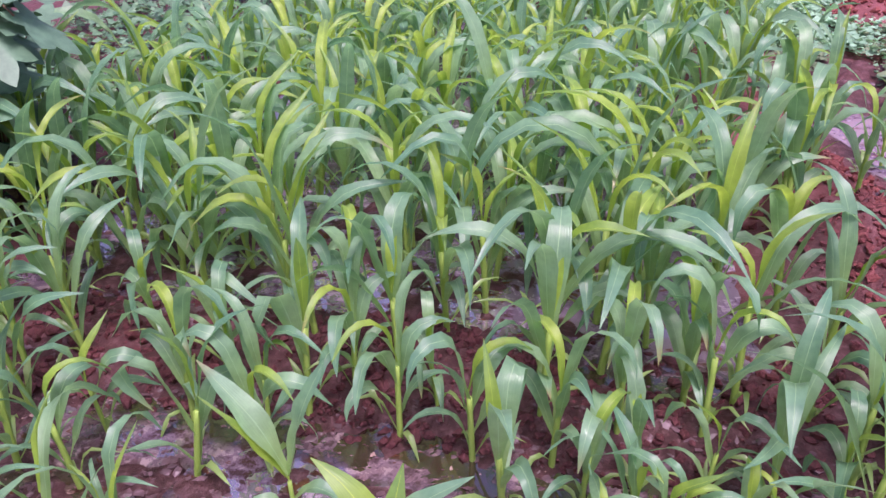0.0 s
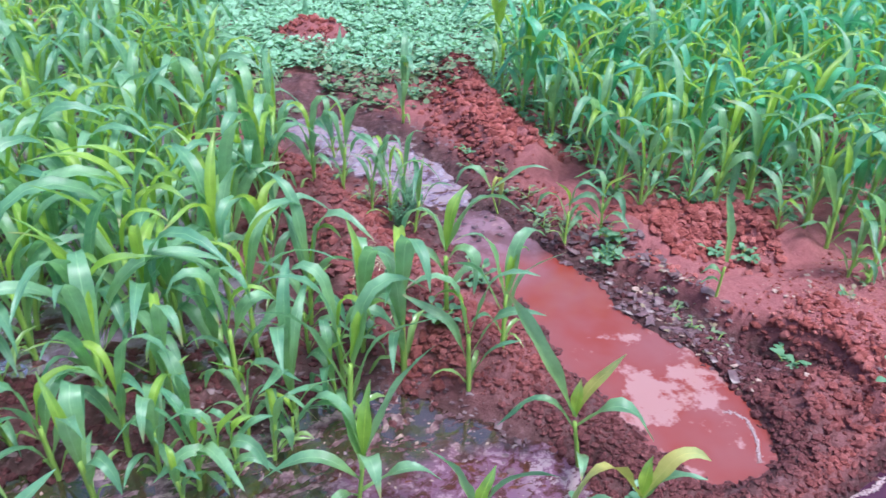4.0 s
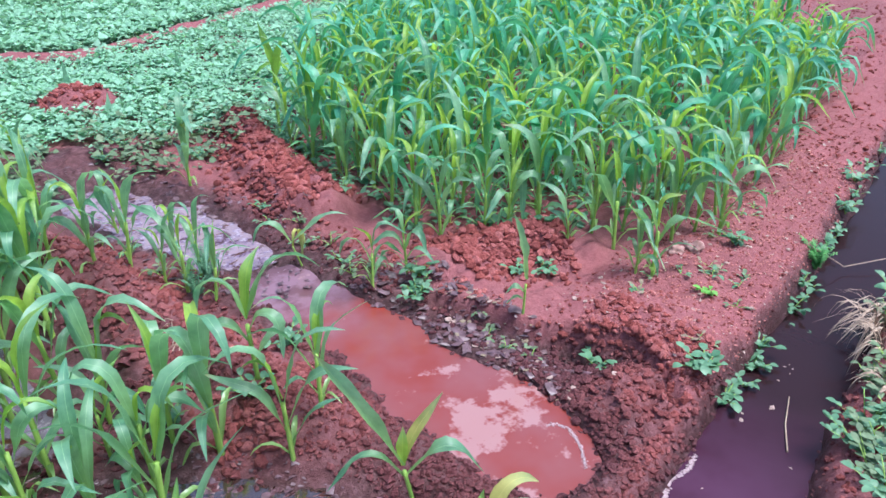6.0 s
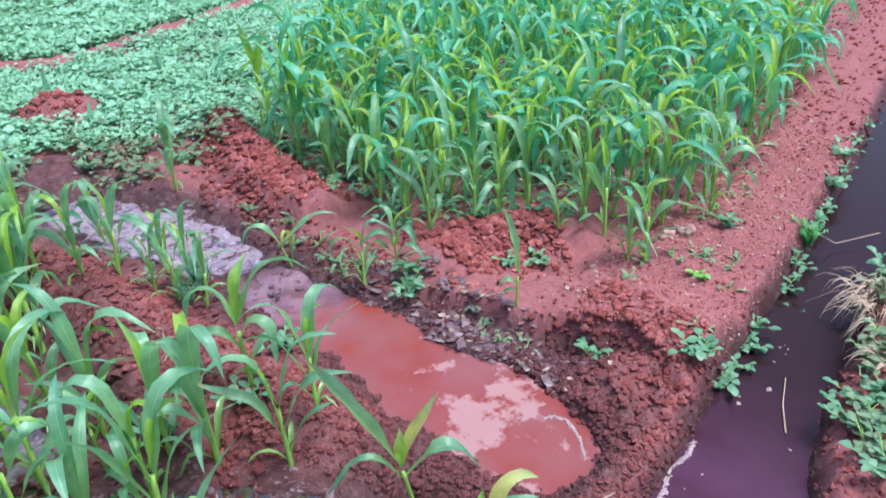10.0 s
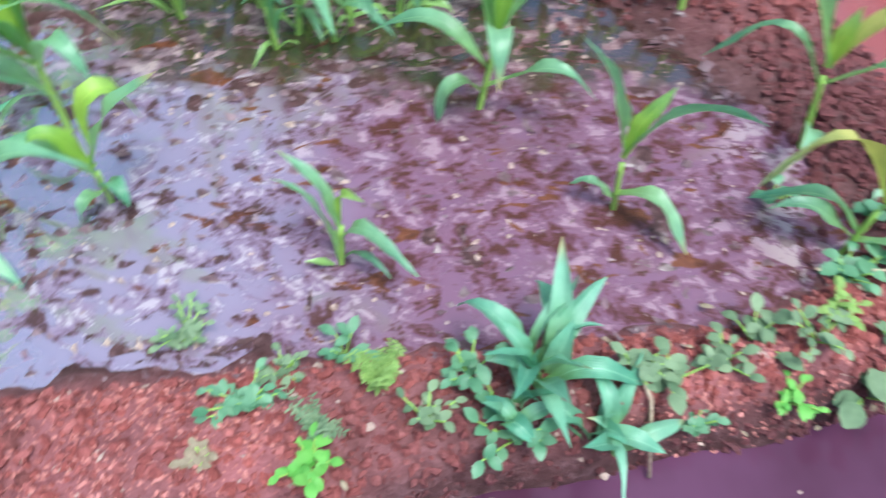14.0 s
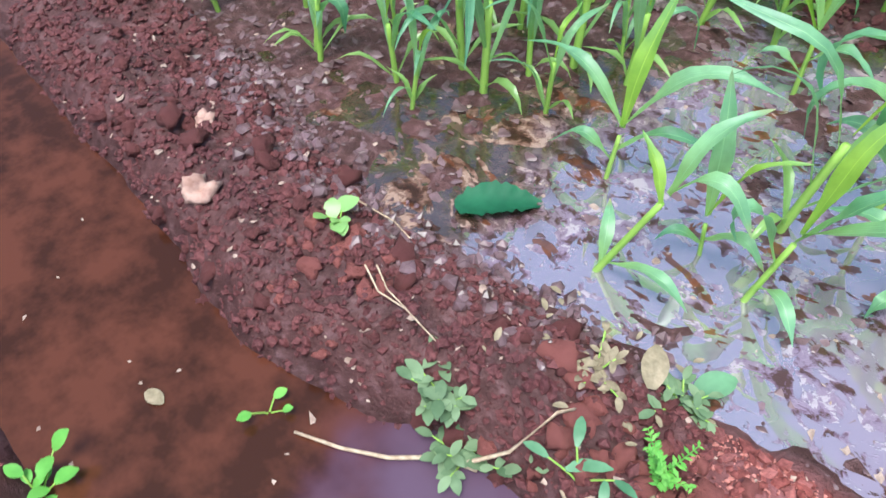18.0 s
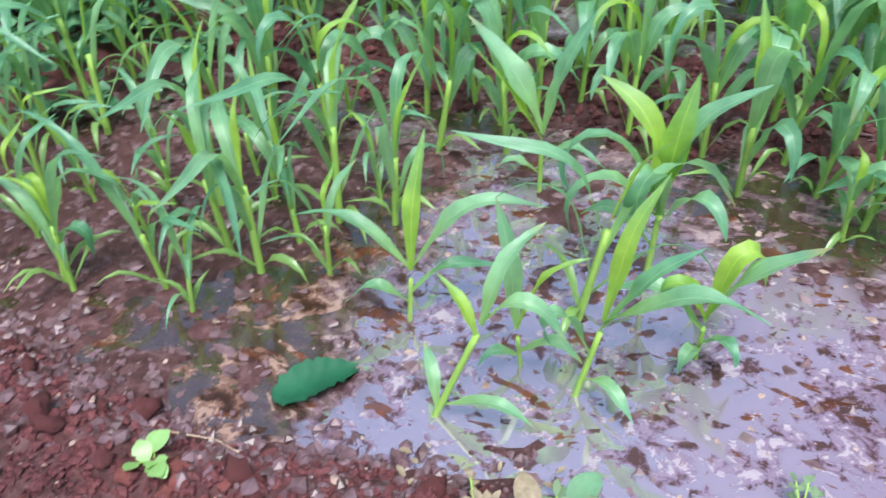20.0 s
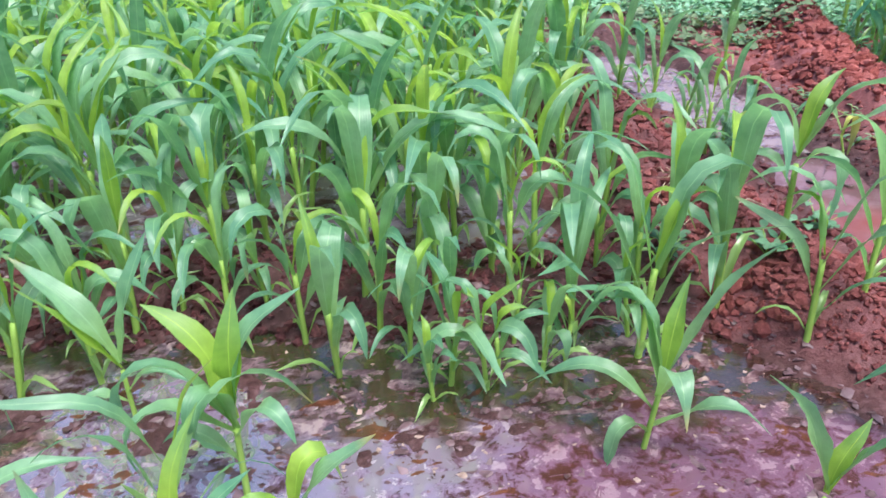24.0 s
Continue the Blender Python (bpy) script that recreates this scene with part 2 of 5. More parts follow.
def pool_material():
    """Opaque orange silt water with a pale film drifted to one end."""
    m, n, l = material("pool_water")
    cloud = noise_node(n, l, 3.5, 3, 0.5)
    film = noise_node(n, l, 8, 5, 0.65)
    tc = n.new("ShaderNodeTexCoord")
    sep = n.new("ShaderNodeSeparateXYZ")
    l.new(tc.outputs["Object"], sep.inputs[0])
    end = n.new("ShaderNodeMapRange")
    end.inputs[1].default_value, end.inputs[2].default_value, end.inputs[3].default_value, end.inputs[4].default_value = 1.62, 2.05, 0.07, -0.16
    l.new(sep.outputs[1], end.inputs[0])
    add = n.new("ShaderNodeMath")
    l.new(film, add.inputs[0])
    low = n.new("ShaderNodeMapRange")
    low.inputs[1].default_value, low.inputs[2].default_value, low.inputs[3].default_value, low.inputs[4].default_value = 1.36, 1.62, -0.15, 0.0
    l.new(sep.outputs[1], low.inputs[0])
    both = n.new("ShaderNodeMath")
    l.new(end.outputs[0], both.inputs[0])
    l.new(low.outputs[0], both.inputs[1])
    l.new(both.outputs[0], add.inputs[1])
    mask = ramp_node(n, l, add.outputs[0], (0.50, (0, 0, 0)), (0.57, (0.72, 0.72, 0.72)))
    silt = ramp_node(n, l, cloud, (0.35, (0.19, 0.033, 0.024)), (0.65, (0.195, 0.064, 0.066)))
    head = span_node(n, l, times_node(n, l, sep.outputs[1], times_node(n, l, cloud, 0.5), "ADD"), 2.55, 3.0)
    silt = mix_node(n, l, head, silt, ramp_node(n, l, film, (0.42, (0.12, 0.055, 0.065)), (0.56, (0.20, 0.11, 0.14))))
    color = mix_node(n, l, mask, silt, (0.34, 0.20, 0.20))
    p = principled(n, l, color, 0.14, 0.4, bump_node(n, l, noise_node(n, l, 14, 2), 0.1, 0.01))
    finish(n, l, p.outputs[0])
    return m


def leaf_material(name, dark, light, sheen=0.5, through_light=0.35, rough=0.42, vein=True):
    """A living leaf: waxy top, light coming through, streaked along its length."""
    m, n, l = material(name)
    info = n.new("ShaderNodeObjectInfo")
    isl = n.new("ShaderNodeNewGeometry")
    tone = n.new("ShaderNodeMath")
    tone.operation = "ADD"
    l.new(info.outputs["Random"], tone.inputs[0])
    l.new(isl.outputs["Random Per Island"], tone.inputs[1])
    frac = n.new("ShaderNodeMath")
    frac.operation = "FRACT"
    l.new(tone.outputs[0], frac.inputs[0])
    color = mix_node(n, l, frac.outputs[0], dark, light)
    blotch = noise_node(n, l, 22, 3)
    color = mix_node(n, l, 0.35, color, ramp_node(n, l, blotch, (0.3, tuple(v * 0.6 for v in dark)), (0.7, tuple(min(1, v * 1.35) for v in light))))
    normal = None
    if vein:
        uv = n.new("ShaderNodeUVMap")
        sep = n.new("ShaderNodeSeparateXYZ")
        l.new(uv.outputs[0], sep.inputs[0])
        young = ramp_node(n, l, sep.outputs[1], (0.0, (0.6, 0.6, 0.6)), (0.5, (0.0, 0.0, 0.0)))
        color = mix_node(n, l, young, color, (0.33, 0.50, 0.085))
        color = mix_node(n, l, span_node(n, l, sep.outputs[1], 0.45, 0.9, 0.0, 0.35), color, (0.11, 0.35, 0.25))
        tip = times_node(n, l, span_node(n, l, sep.outputs[1], 0.80, 1.0), span_node(n, l, frac.outputs[0], 0.78, 1.0))
        color = mix_node(n, l, tip, color, (0.44, 0.40, 0.17))
        wave = n.new("ShaderNodeMath")
        wave.operation = "MULTIPLY"
        wave.inputs[1].default_value = 60
        l.new(sep.outputs[0], wave.inputs[0])
        sine = n.new("ShaderNodeMath")
        sine.operation = "SINE"
        l.new(wave.outputs[0], sine.inputs[0])
        normal = bump_node(n, l, sine.outputs[0], 0.25, 0.0012)
        rib = n.new("ShaderNodeMath")
        rib.operation = "COMPARE"
        rib.inputs[1].default_value, rib.inputs[2].default_value = 0.5, 0.02
        l.new(sep.outputs[0], rib.inputs[0])
        color = mix_node(n, l, rib.outputs[0], color, tuple(min(1, v * 1.08 + 0.01) for v in light))
    p = principled(n, l, color, rough, sheen, normal)
    t = n.new("ShaderNodeBsdfTranslucent")
    l.new(mix_node(n, l, 1.0, color, (1.0, 1.02, 0.68), "MULTIPLY"), t.inputs[0])
    bright = n.new("ShaderNodeMixShader")
    bright.inputs[0].default_value = through_light
    l.new(p.outputs[0], bright.inputs[1])
    l.new(t.outputs[0], bright.inputs[2])
    finish(n, l, bright.outputs[0])
    return m


def plain_material(name, a, b, rough=0.7, scale=60, spec=0.4, bump=0.4):
    m, n, l = material(name)
    tx = noise_node(n, l, scale, 5)
    p = principled(n, l, ramp_node(n, l, tx, (0.3, a), (0.7, b)), rough, spec, bump_node(n, l, tx, bump, 0.004))
    finish(n, l, p.outputs[0])
    return m


SOIL = soil_material()
CLOD = clod_material()
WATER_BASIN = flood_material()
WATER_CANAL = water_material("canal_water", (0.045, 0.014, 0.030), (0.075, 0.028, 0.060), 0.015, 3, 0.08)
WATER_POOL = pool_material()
MAIZE = leaf_material("maize_leaf", (0.11, 0.30, 0.165), (0.31, 0.54, 0.29), 1.0, 0.53, 0.33)
PLOT_LEAF = leaf_material("maize_plot_leaf", (0.055, 0.29, 0.155), (0.16, 0.49, 0.27), 0.8, 0.42, 0.40)
YOUNG = leaf_material("maize_young_leaf", (0.25, 0.46, 0.06), (0.46, 0.64, 0.10), 0.7, 0.57, 0.36)
STALK = leaf_material("maize_stalk", (0.15, 0.30, 0.06), (0.27, 0.42, 0.11), 0.4, 0.15, 0.45)
FADED = leaf_material("faded_leaf", (0.34, 0.36, 0.08), (0.52, 0.48, 0.15), 0.3, 0.35, 0.6)
COVER = leaf_material("ground_cover_leaf", (0.19, 0.38, 0.23), (0.34, 0.57, 0.40), 0.25, 0.34, 0.65, False)
WEED = leaf_material("weed_leaf", (0.060, 0.18, 0.085), (0.18, 0.33, 0.19), 0.5, 0.3, 0.45, False)
FERN = leaf_material("bright_weed_leaf", (0.12, 0.36, 0.06), (0.22, 0.48, 0.10), 0.3, 0.35, 0.5, False)
STRAW = plain_material("dry_straw", (0.24, 0.16, 0.11), (0.52, 0.40, 0.30), 0.75, 90)
STONE = plain_material("pale_stone", (0.22, 0.11, 0.09), (0.46, 0.30, 0.26), 0.85, 45)
FOAM = plain_material("foam", (0.32, 0.21, 0.22), (0.54, 0.43, 0.44), 0.6, 120)
LITTER = plain_material("dead_leaf", (0.13, 0.10, 0.06), (0.28, 0.22, 0.15), 0.7, 70)
DARK_LEAF = leaf_material("dark_broad_leaf", (0.008, 0.060, 0.034), (0.022, 0.10, 0.050), 0.2, 0.1, 0.6, False)
VINE = leaf_material("vine_leaf", (0.045, 0.13, 0.075), (0.15, 0.29, 0.18), 0.45, 0.25, 0.5, False)
BARK = plain_material("woody_stem", (0.12, 0.075, 0.045), (0.26, 0.18, 0.12), 0.85, 80)
FLAKE = plain_material("wet_mud_flakes", (0.040, 0.016, 0.015), (0.175, 0.105, 0.125), 0.4, 26, 0.5, 0.5)
SPECK = plain_material("specks", (0.16, 0.10, 0.08), (0.40, 0.29, 0.25), 0.6, 60)
CRUST = plain_material("dry_soil_crust", (0.27, 0.084, 0.070), (0.48, 0.21, 0.19), 0.9, 110)


# ---------------------------------------------------------------- the lie of the land
def hashed(i, j, seed):
    h = (i * 374761393 + j * 668265263 + seed * 974711) & 0x7FFFFFFF
    h = ((h ^ (h >> 13)) * 1274126177) & 0x7FFFFFFF
    return ((h ^ (h >> 16)) & 0xFFFF) / 65535.0


def value_noise(x, y, size, seed):
    """Smooth noise from -1 to 1 whose bumps are about size metres wide."""
    u, v = np.asarray(x, float) / size, np.asarray(y, float) / size
    i, j = np.floor(u).astype(np.int64), np.floor(v).astype(np.int64)
    a, b = u - i, v - j
    a, b = a * a * (3 - 2 * a), b * b * (3 - 2 * b)
    low = hashed(i, j, seed) * (1 - a) + hashed(i + 1, j, seed) * a
    high = hashed(i, j + 1, seed) * (1 - a) + hashed(i + 1, j + 1, seed) * a
    return 2 * (low * (1 - b) + high * b) - 1


def step(a, b, x):
    t = np.clip((np.asarray(x, float) - a) / (b - a), 0, 1)
    return t * t * (3 - 2 * t)


def along(x, y, line):
    """The distance from a bent line."""
    best = np.full(np.shape(x), 1e9)
    for (ax, ay), (bx, by) in zip(line, line[1:]):
        dx, dy = bx - ax, by - ay
        t = np.clip(((x - ax) * dx + (y - ay) * dy) / (dx * dx + dy * dy), 0, 1)
        best = np.minimum(best, np.hypot(x - ax - t * dx, y - ay - t * dy))
    return best


def canal_edge(x):
    """The field side of the canal."""
    return np.interp(x, [-9, -3, -1.4, -1.0, -0.62, -0.46, -0.35, -0.25, -0.1, 0.0, 0.4, 1.2, 1.95, 2.75, 3.5, 4.3, 5.1, 9, 16], [1.2, 0.75, 0.60, 0.58, 0.54, 0.55, 0.60, 0.645, 0.655, 0.64, 0.70, 0.86, 1.03, 1.21, 1.35, 1.54, 1.73, 2.75, 4.6])


def canal_width(x):
    return np.interp(x, [-3, -0.5, 0.4, 1.2, 2.2, 2.7, 9], [0.34, 0.33, 0.38, 0.36, 0.33, 0.27, 0.30])


def bund_edge(x):
    """The field side of the bank between canal and basin."""
    return np.interp(x, [-9, -3, -1.3, -0.85, -0.57, -0.3, 0.1, 0.7, 1.2, 1.5, 1.65], [1.7, 1.1, 0.97, 0.89, 0.85, 0.895, 0.91, 0.99, 1.03, 1.16, 1.26])


POOL_LINE = [(1.88, 1.36), (1.87, 1.65), (1.84, 2.1), (1.81, 2.5), (1.79, 2.8), (1.75, 3.15), (1.64, 3.7), (1.48, 4.2), (1.45, 4.8)]
LEFT_RIDGE = [(1.36, 1.92), (1.28, 2.1), (1.18, 2.5), (1.15, 3.0), (1.05, 3.6)]
RIGHT_RIDGE = [(2.22, 3.25), (2.30, 3.8), (2.50, 4.6)]
FRONT_RIDGE = [(2.36, 2.42), (2.66, 2.42), (2.92, 2.22)]
FAR_PATHS = [[(1.7, 7.75), (2.3, 7.25), (2.75, 7.45), (4.6, 8.3), (6.7, 9.35), (9.2, 10.4)], [(6.7, 9.35), (9.0, 7.6), (9.6, 5.0)]]


def pool_half(y):
    return np.interp(y, [1.15, 1.25, 1.45, 1.75, 2.1, 2.6, 3.0, 3.3, 3.8, 4.3, 4.8], [0.05, 0.10, 0.16, 0.165, 0.125, 0.095, 0.10, 0.15, 0.18, 0.14, 0.08])


def in_basin(x, y):
    right = np.interp(y, [0.9, 1.3, 1.5, 1.8, 2.0, 2.3, 3.0, 4.0, 6.0], [1.56, 1.56, 1.52, 1.34, 1.10, 0.92, 0.86, 0.84, 0.8])
    return step(-0.02, 0.07, y - bund_edge(x)) * step(0.0, 0.18, right - x) * step(0, 0.4, 6.4 - y) * step(0, 0.3, x + 1.75 - 0.12 * (y - 2))


def cross_ridge(x, y):
    """The low strip of lumpy soil across the basin."""
    return np.exp(-(((y - 2.17 - 0.10 * value_noise(x, x * 0, 0.5, 3)) / 0.17) ** 2)) * step(0, 0.3, x + 1.6)


def land(x, y):
    """Height of the ground, and how wet it is."""
    x, y = np.asarray(x, float), np.asarray(y, float)
    big, mid = value_noise(x, y, 0.55, 1), value_noise(x, y, 0.16, 2)
    small, tiny = value_noise(x, y, 0.065, 4), value_noise(x, y, 0.032, 5)
    near = step(0, 6, 14 - np.hypot(x, y))
    crumbs = (0.009 * mid + 0.011 * small + 0.010 * tiny) * near
    edge, near_edge = canal_edge(x), canal_edge(x) - canal_width(x)
    z = 0.035 + 0.012 * big + crumbs
    wet = np.clip(0.15 + 0.25 * big, 0, 1)
    # bank between canal and basin
    wide = np.maximum(bund_edge(x) - edge, 0.12)
    s = np.clip((y - edge) / wide, 0, 1)
    bank = np.where(x < 1.75, 1 - step(1.4, 1.75, x), 0) * np.sin(np.pi * s) ** 0.9
    z = z * (1 - bank) + bank * (0.058 + 0.015 * big + 1.6 * crumbs)
    wet = wet * (1 - bank) + bank * np.clip(0.12 + 0.95 * step(0.24, 0.0, x) + 0.55 * step(0.45, 0.6, x) * step(1.1, 0.9, x) + 0.30 * mid, 0, 1)
    # basin
    b = in_basin(x, y)
    brown = step(-0.35, -0.75, x) * step(2.0, 1.5, y)
    lumps = 0.007 * mid + 0.013 * small + 0.012 * tiny + 0.008 * big
    floor_z = -0.007 + 0.012 * brown - 0.006 * step(0.15, 0.5, x) + lumps * (0.9 - 0.25 * brown) - 0.012 * np.exp(-(((x + 0.15) / 0.4) ** 2 + ((y - 1.2) / 0.25) ** 2))
    cr = cross_ridge(x, y)
    floor_z = floor_z + 0.05 * cr * (1 + 0.5 * mid)
    z = z * (1 - b) + floor_z * b
    wet = wet * (1 - b) + b * np.clip(1.0 - 0.12 * cr + 0.1 * mid, 0, 1)
    wet = np.maximum(wet, 0.9 * step(0.24, 0.0, x) * step(1.3, 1.05, y) * step(0.3, 0.45, y))
    # ridges
    for line, high, half, damp in ((LEFT_RIDGE, 0.11, 0.26, 0.50), (RIGHT_RIDGE, 0.14, 0.26, 0.15), (FRONT_RIDGE, 0.085, 0.22, 0.2)):
        r = step(half, half * 0.15, along(x, y, line) + 0.05 * mid)
        z = z + r * high * (1 + 0.35 * mid + 0.2 * small)
        wet = wet * (1 - r) + r * np.clip(damp + 0.3 * mid, 0, 1)
    wet = np.maximum(wet, 0.85 * step(0.8, 1.1, x) * step(1.95, 1.7, x) * step(1.05, 1.2, y) * step(1.95, 1.65, y))
    # the pool's channel, with muddy sides
    d = along(x, y, POOL_LINE) - pool_half(y) + 0.03 * mid + 0.012 * small
    ch = step(0.16, -0.04, d)
    deep = -0.055 + 0.8 * crumbs + 0.05 * np.exp(-(((y - 3.0) / 0.12) ** 2)) + 0.035 * step(3.0, 3.6, y) + 0.03 * step(4.2, 4.8, y)
    deep = deep + 0.05 * step(1.30, 1.18, y)
    z = z * (1 - ch) + deep * ch
    wet = np.maximum(wet, step(0.36, 0.05, d + 0.06 * big))
    wet = np.maximum(wet, 0.95 * step(0.7, 0.9, x) * step(1.14, 1.02, x) * step(1.5, 1.7, y) * step(3.4, 3.0, y))
    # the broken edge above the pool, and the wet ledge under it
    brink = np.interp(y, [1.18, 1.27, 1.39, 1.53, 1.64, 1.74, 1.80, 1.98, 2.15, 2.4], [2.26, 2.36, 2.45, 2.49, 2.43, 2.37, 2.28, 2.25, 2.17, 2.1])
    over = x - brink + 0.02 * small + 0.02 * mid
    span = step(1.12, 1.24, y) * step(2.4, 2.15, y)
    z = z + 0.05 * span * step(0.0, 0.03, over) * step(0.45, 0.15, over)
    ledge = span * step(1.94, 2.02, x) * step(0.022, -0.022, over) * step(0.02, 0.10, d) * step(0.0, 0.08, y - edge)
    heap = np.exp(-(((x - 2.28) / 0.17) ** 2 + ((y - 1.33) / 0.17) ** 4))
    pit = np.exp(-(((x - 2.33) / 0.075) ** 2 + ((y - 1.68) / 0.10) ** 2))
    z = z * (1 - ledge) + ledge * (0.004 + 0.7 * crumbs + heap * (0.062 + 2.0 * crumbs) - 0.045 * pit - 0.06 * np.exp(-(((over + 0.05) / 0.045) ** 2)) * step(1.50, 1.58, y) * step(1.80, 1.70, y))
    wet = np.clip(np.maximum(wet * (1 - 0.6 * span * step(0.0, 0.04, over) * step(0.5, 0.3, over)), ledge) - 0.65 * heap * ledge, 0, 1)
    # the flat bank along the maize plot
    path = step(2.4, 2.7, x) * step(0, 0.06, y - edge) * step(0.16, 0, y - edge - np.interp(x, [2.3, 2.9, 3.6, 4.9, 9], [0.75, 0.60, 0.42, 0.45, 0.5]))
    z = z + 0.045 * path
    wet = wet * (1 - 0.85 * path)
    wet = np.maximum(wet, 0.75 * step(-1.2, -1.6, x) * step(1.6, 2.2, y) * step(7, 6, y))
    # mud thrown up at the channel's head
    for mx, my, high, half, damp in ((1.88, 5.78, 0.16, 0.24, 0.0), (1.5, 4.68, 0.09, 0.22, 0.8), (1.98, 4.75, 0.07, 0.2, 0.6)):
        r = np.exp(-(((x - mx) / half) ** 2 + ((y - my) / half) ** 2))
        z, wet = z + r * high * (1 + 0.4 * mid + 0.3 * small), wet * (1 - r) + damp * r
    # far paths between the beds
    for line in FAR_PATHS:
        r = step(0.30, 0.08, along(x, y, line))
        z, wet = z + 0.07 * r, wet * (1 - r)
    # canal
    inside = np.minimum(y - near_edge, edge - y) + 0.02 * mid + 0.012 * small
    c = step(-0.10, 0.06, inside)
    z = z * (1 - c) + (-0.17 + 0.3 * crumbs) * c
    wet = np.maximum(wet, step(-0.11, -0.03, inside))
    # the near bank
    nb = step(0, 0.12, near_edge - y)
    z = z + 0.03 * nb * (1 + big)
    wet = wet * (1 - 0.7 * nb * step(0.02, 0.2, near_edge - y))
    return z, np.clip(wet, 0, 1)


def ground_z(x, y):
    return float(land(np.array([x]), np.array([y]))[0][0])


def mesh_from(name, verts, faces, mats, smooth=True, attributes=None, slots=None):
    me = bpy.data.meshes.new(name)
    me.from_pydata(np.asarray(verts).tolist(), [], faces.tolist() if isinstance(faces, np.ndarray) else faces)
    for m in mats:
        me.materials.append(m)
    if smooth:
        me.polygons.foreach_set("use_smooth", np.ones(len(me.polygons), bool))
    if slots is not None:
        me.polygons.foreach_set("material_index", np.asarray(slots, np.int32))
    for key, values in (attributes or {}).items():
        a = me.attributes.new(key, "FLOAT", "POINT")
        a.data.foreach_set("value", np.asarray(values, np.float32))
    me.update()
    return me


def grid_faces(nx, ny):
    i = np.arange(nx * ny).reshape(nx, ny)
    return np.stack([i[:-1, :-1], i[1:, :-1], i[1:, 1:], i[:-1, 1:]], -1).reshape(-1, 4)


def spaced(*spans):
    """Positions along an axis: (start, stop, spacing) after one another."""
    return np.unique(np.round(np.concatenate([np.arange(a, b, s) for a, b, s in spans]), 4))


xs = spaced((-400, -40, 60), (-40, -6, 3), (-6, -1.7, 0.12), (-1.7, 2.9, 0.018), (2.9, 4.6, 0.03), (4.6, 10, 0.09), (10, 40, 2), (40, 401, 60))
ys = spaced((-400, -20, 60), (-20, -1, 1.5), (-1, 0.1, 0.08), (0.1, 2.7, 0.018), (2.7, 5.0, 0.03), (5, 14, 0.1), (14, 50, 2), (50, 401, 60))
gx, gy = np.meshgrid(xs, ys, indexing="ij")
gz, gw = land(gx, gy)
ground = new("ground", mesh_from("ground", np.stack([gx, gy, gz], -1).reshape(-1, 3), grid_faces(len(xs), len(ys)), [SOIL], attributes={"wet": gw.ravel()}))
tagged(ground, "red loamy field soil, dry on the banks and muddy in the basins", "ground", kind="structure")


def water_sheet(name, label, rows, z, mat):
    """A level sheet between two banks: rows of (ax, ay, bx, by)."""
    v, n = [], 9
    for ax, ay, bx, by in rows:
        v += [(ax + (bx - ax) * k / (n - 1), ay + (by - ay) * k / (n - 1), z) for k in range(n)]
    ob = new(name, mesh_from(name, v, grid_faces(len(rows), n), [mat]))
    return tagged(ob, label, "water", kind="structure")


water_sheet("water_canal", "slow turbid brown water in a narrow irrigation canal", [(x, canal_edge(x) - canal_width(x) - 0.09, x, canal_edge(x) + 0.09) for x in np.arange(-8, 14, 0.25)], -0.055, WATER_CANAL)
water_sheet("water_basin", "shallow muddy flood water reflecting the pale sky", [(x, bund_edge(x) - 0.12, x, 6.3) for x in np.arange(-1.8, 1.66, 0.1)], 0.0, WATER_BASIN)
def channel(y0, y1):
    at = [(float(np.interp(y, [p[1] for p in POOL_LINE], [p[0] for p in POOL_LINE])), y) for y in np.arange(y0, y1, 0.1)]
    return [(x - pool_half(y) - 0.09, y, x + pool_half(y) + 0.09, y) for x, y in at]


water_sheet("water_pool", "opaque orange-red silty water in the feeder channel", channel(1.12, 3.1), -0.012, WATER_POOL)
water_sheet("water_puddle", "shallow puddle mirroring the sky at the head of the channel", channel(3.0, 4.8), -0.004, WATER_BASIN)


# ---------------------------------------------------------------- maize
def part(name, me, parent, label=""):
    ob = new(name, me)
    ob.parent = parent
    return tagged(ob, label) if label else ob


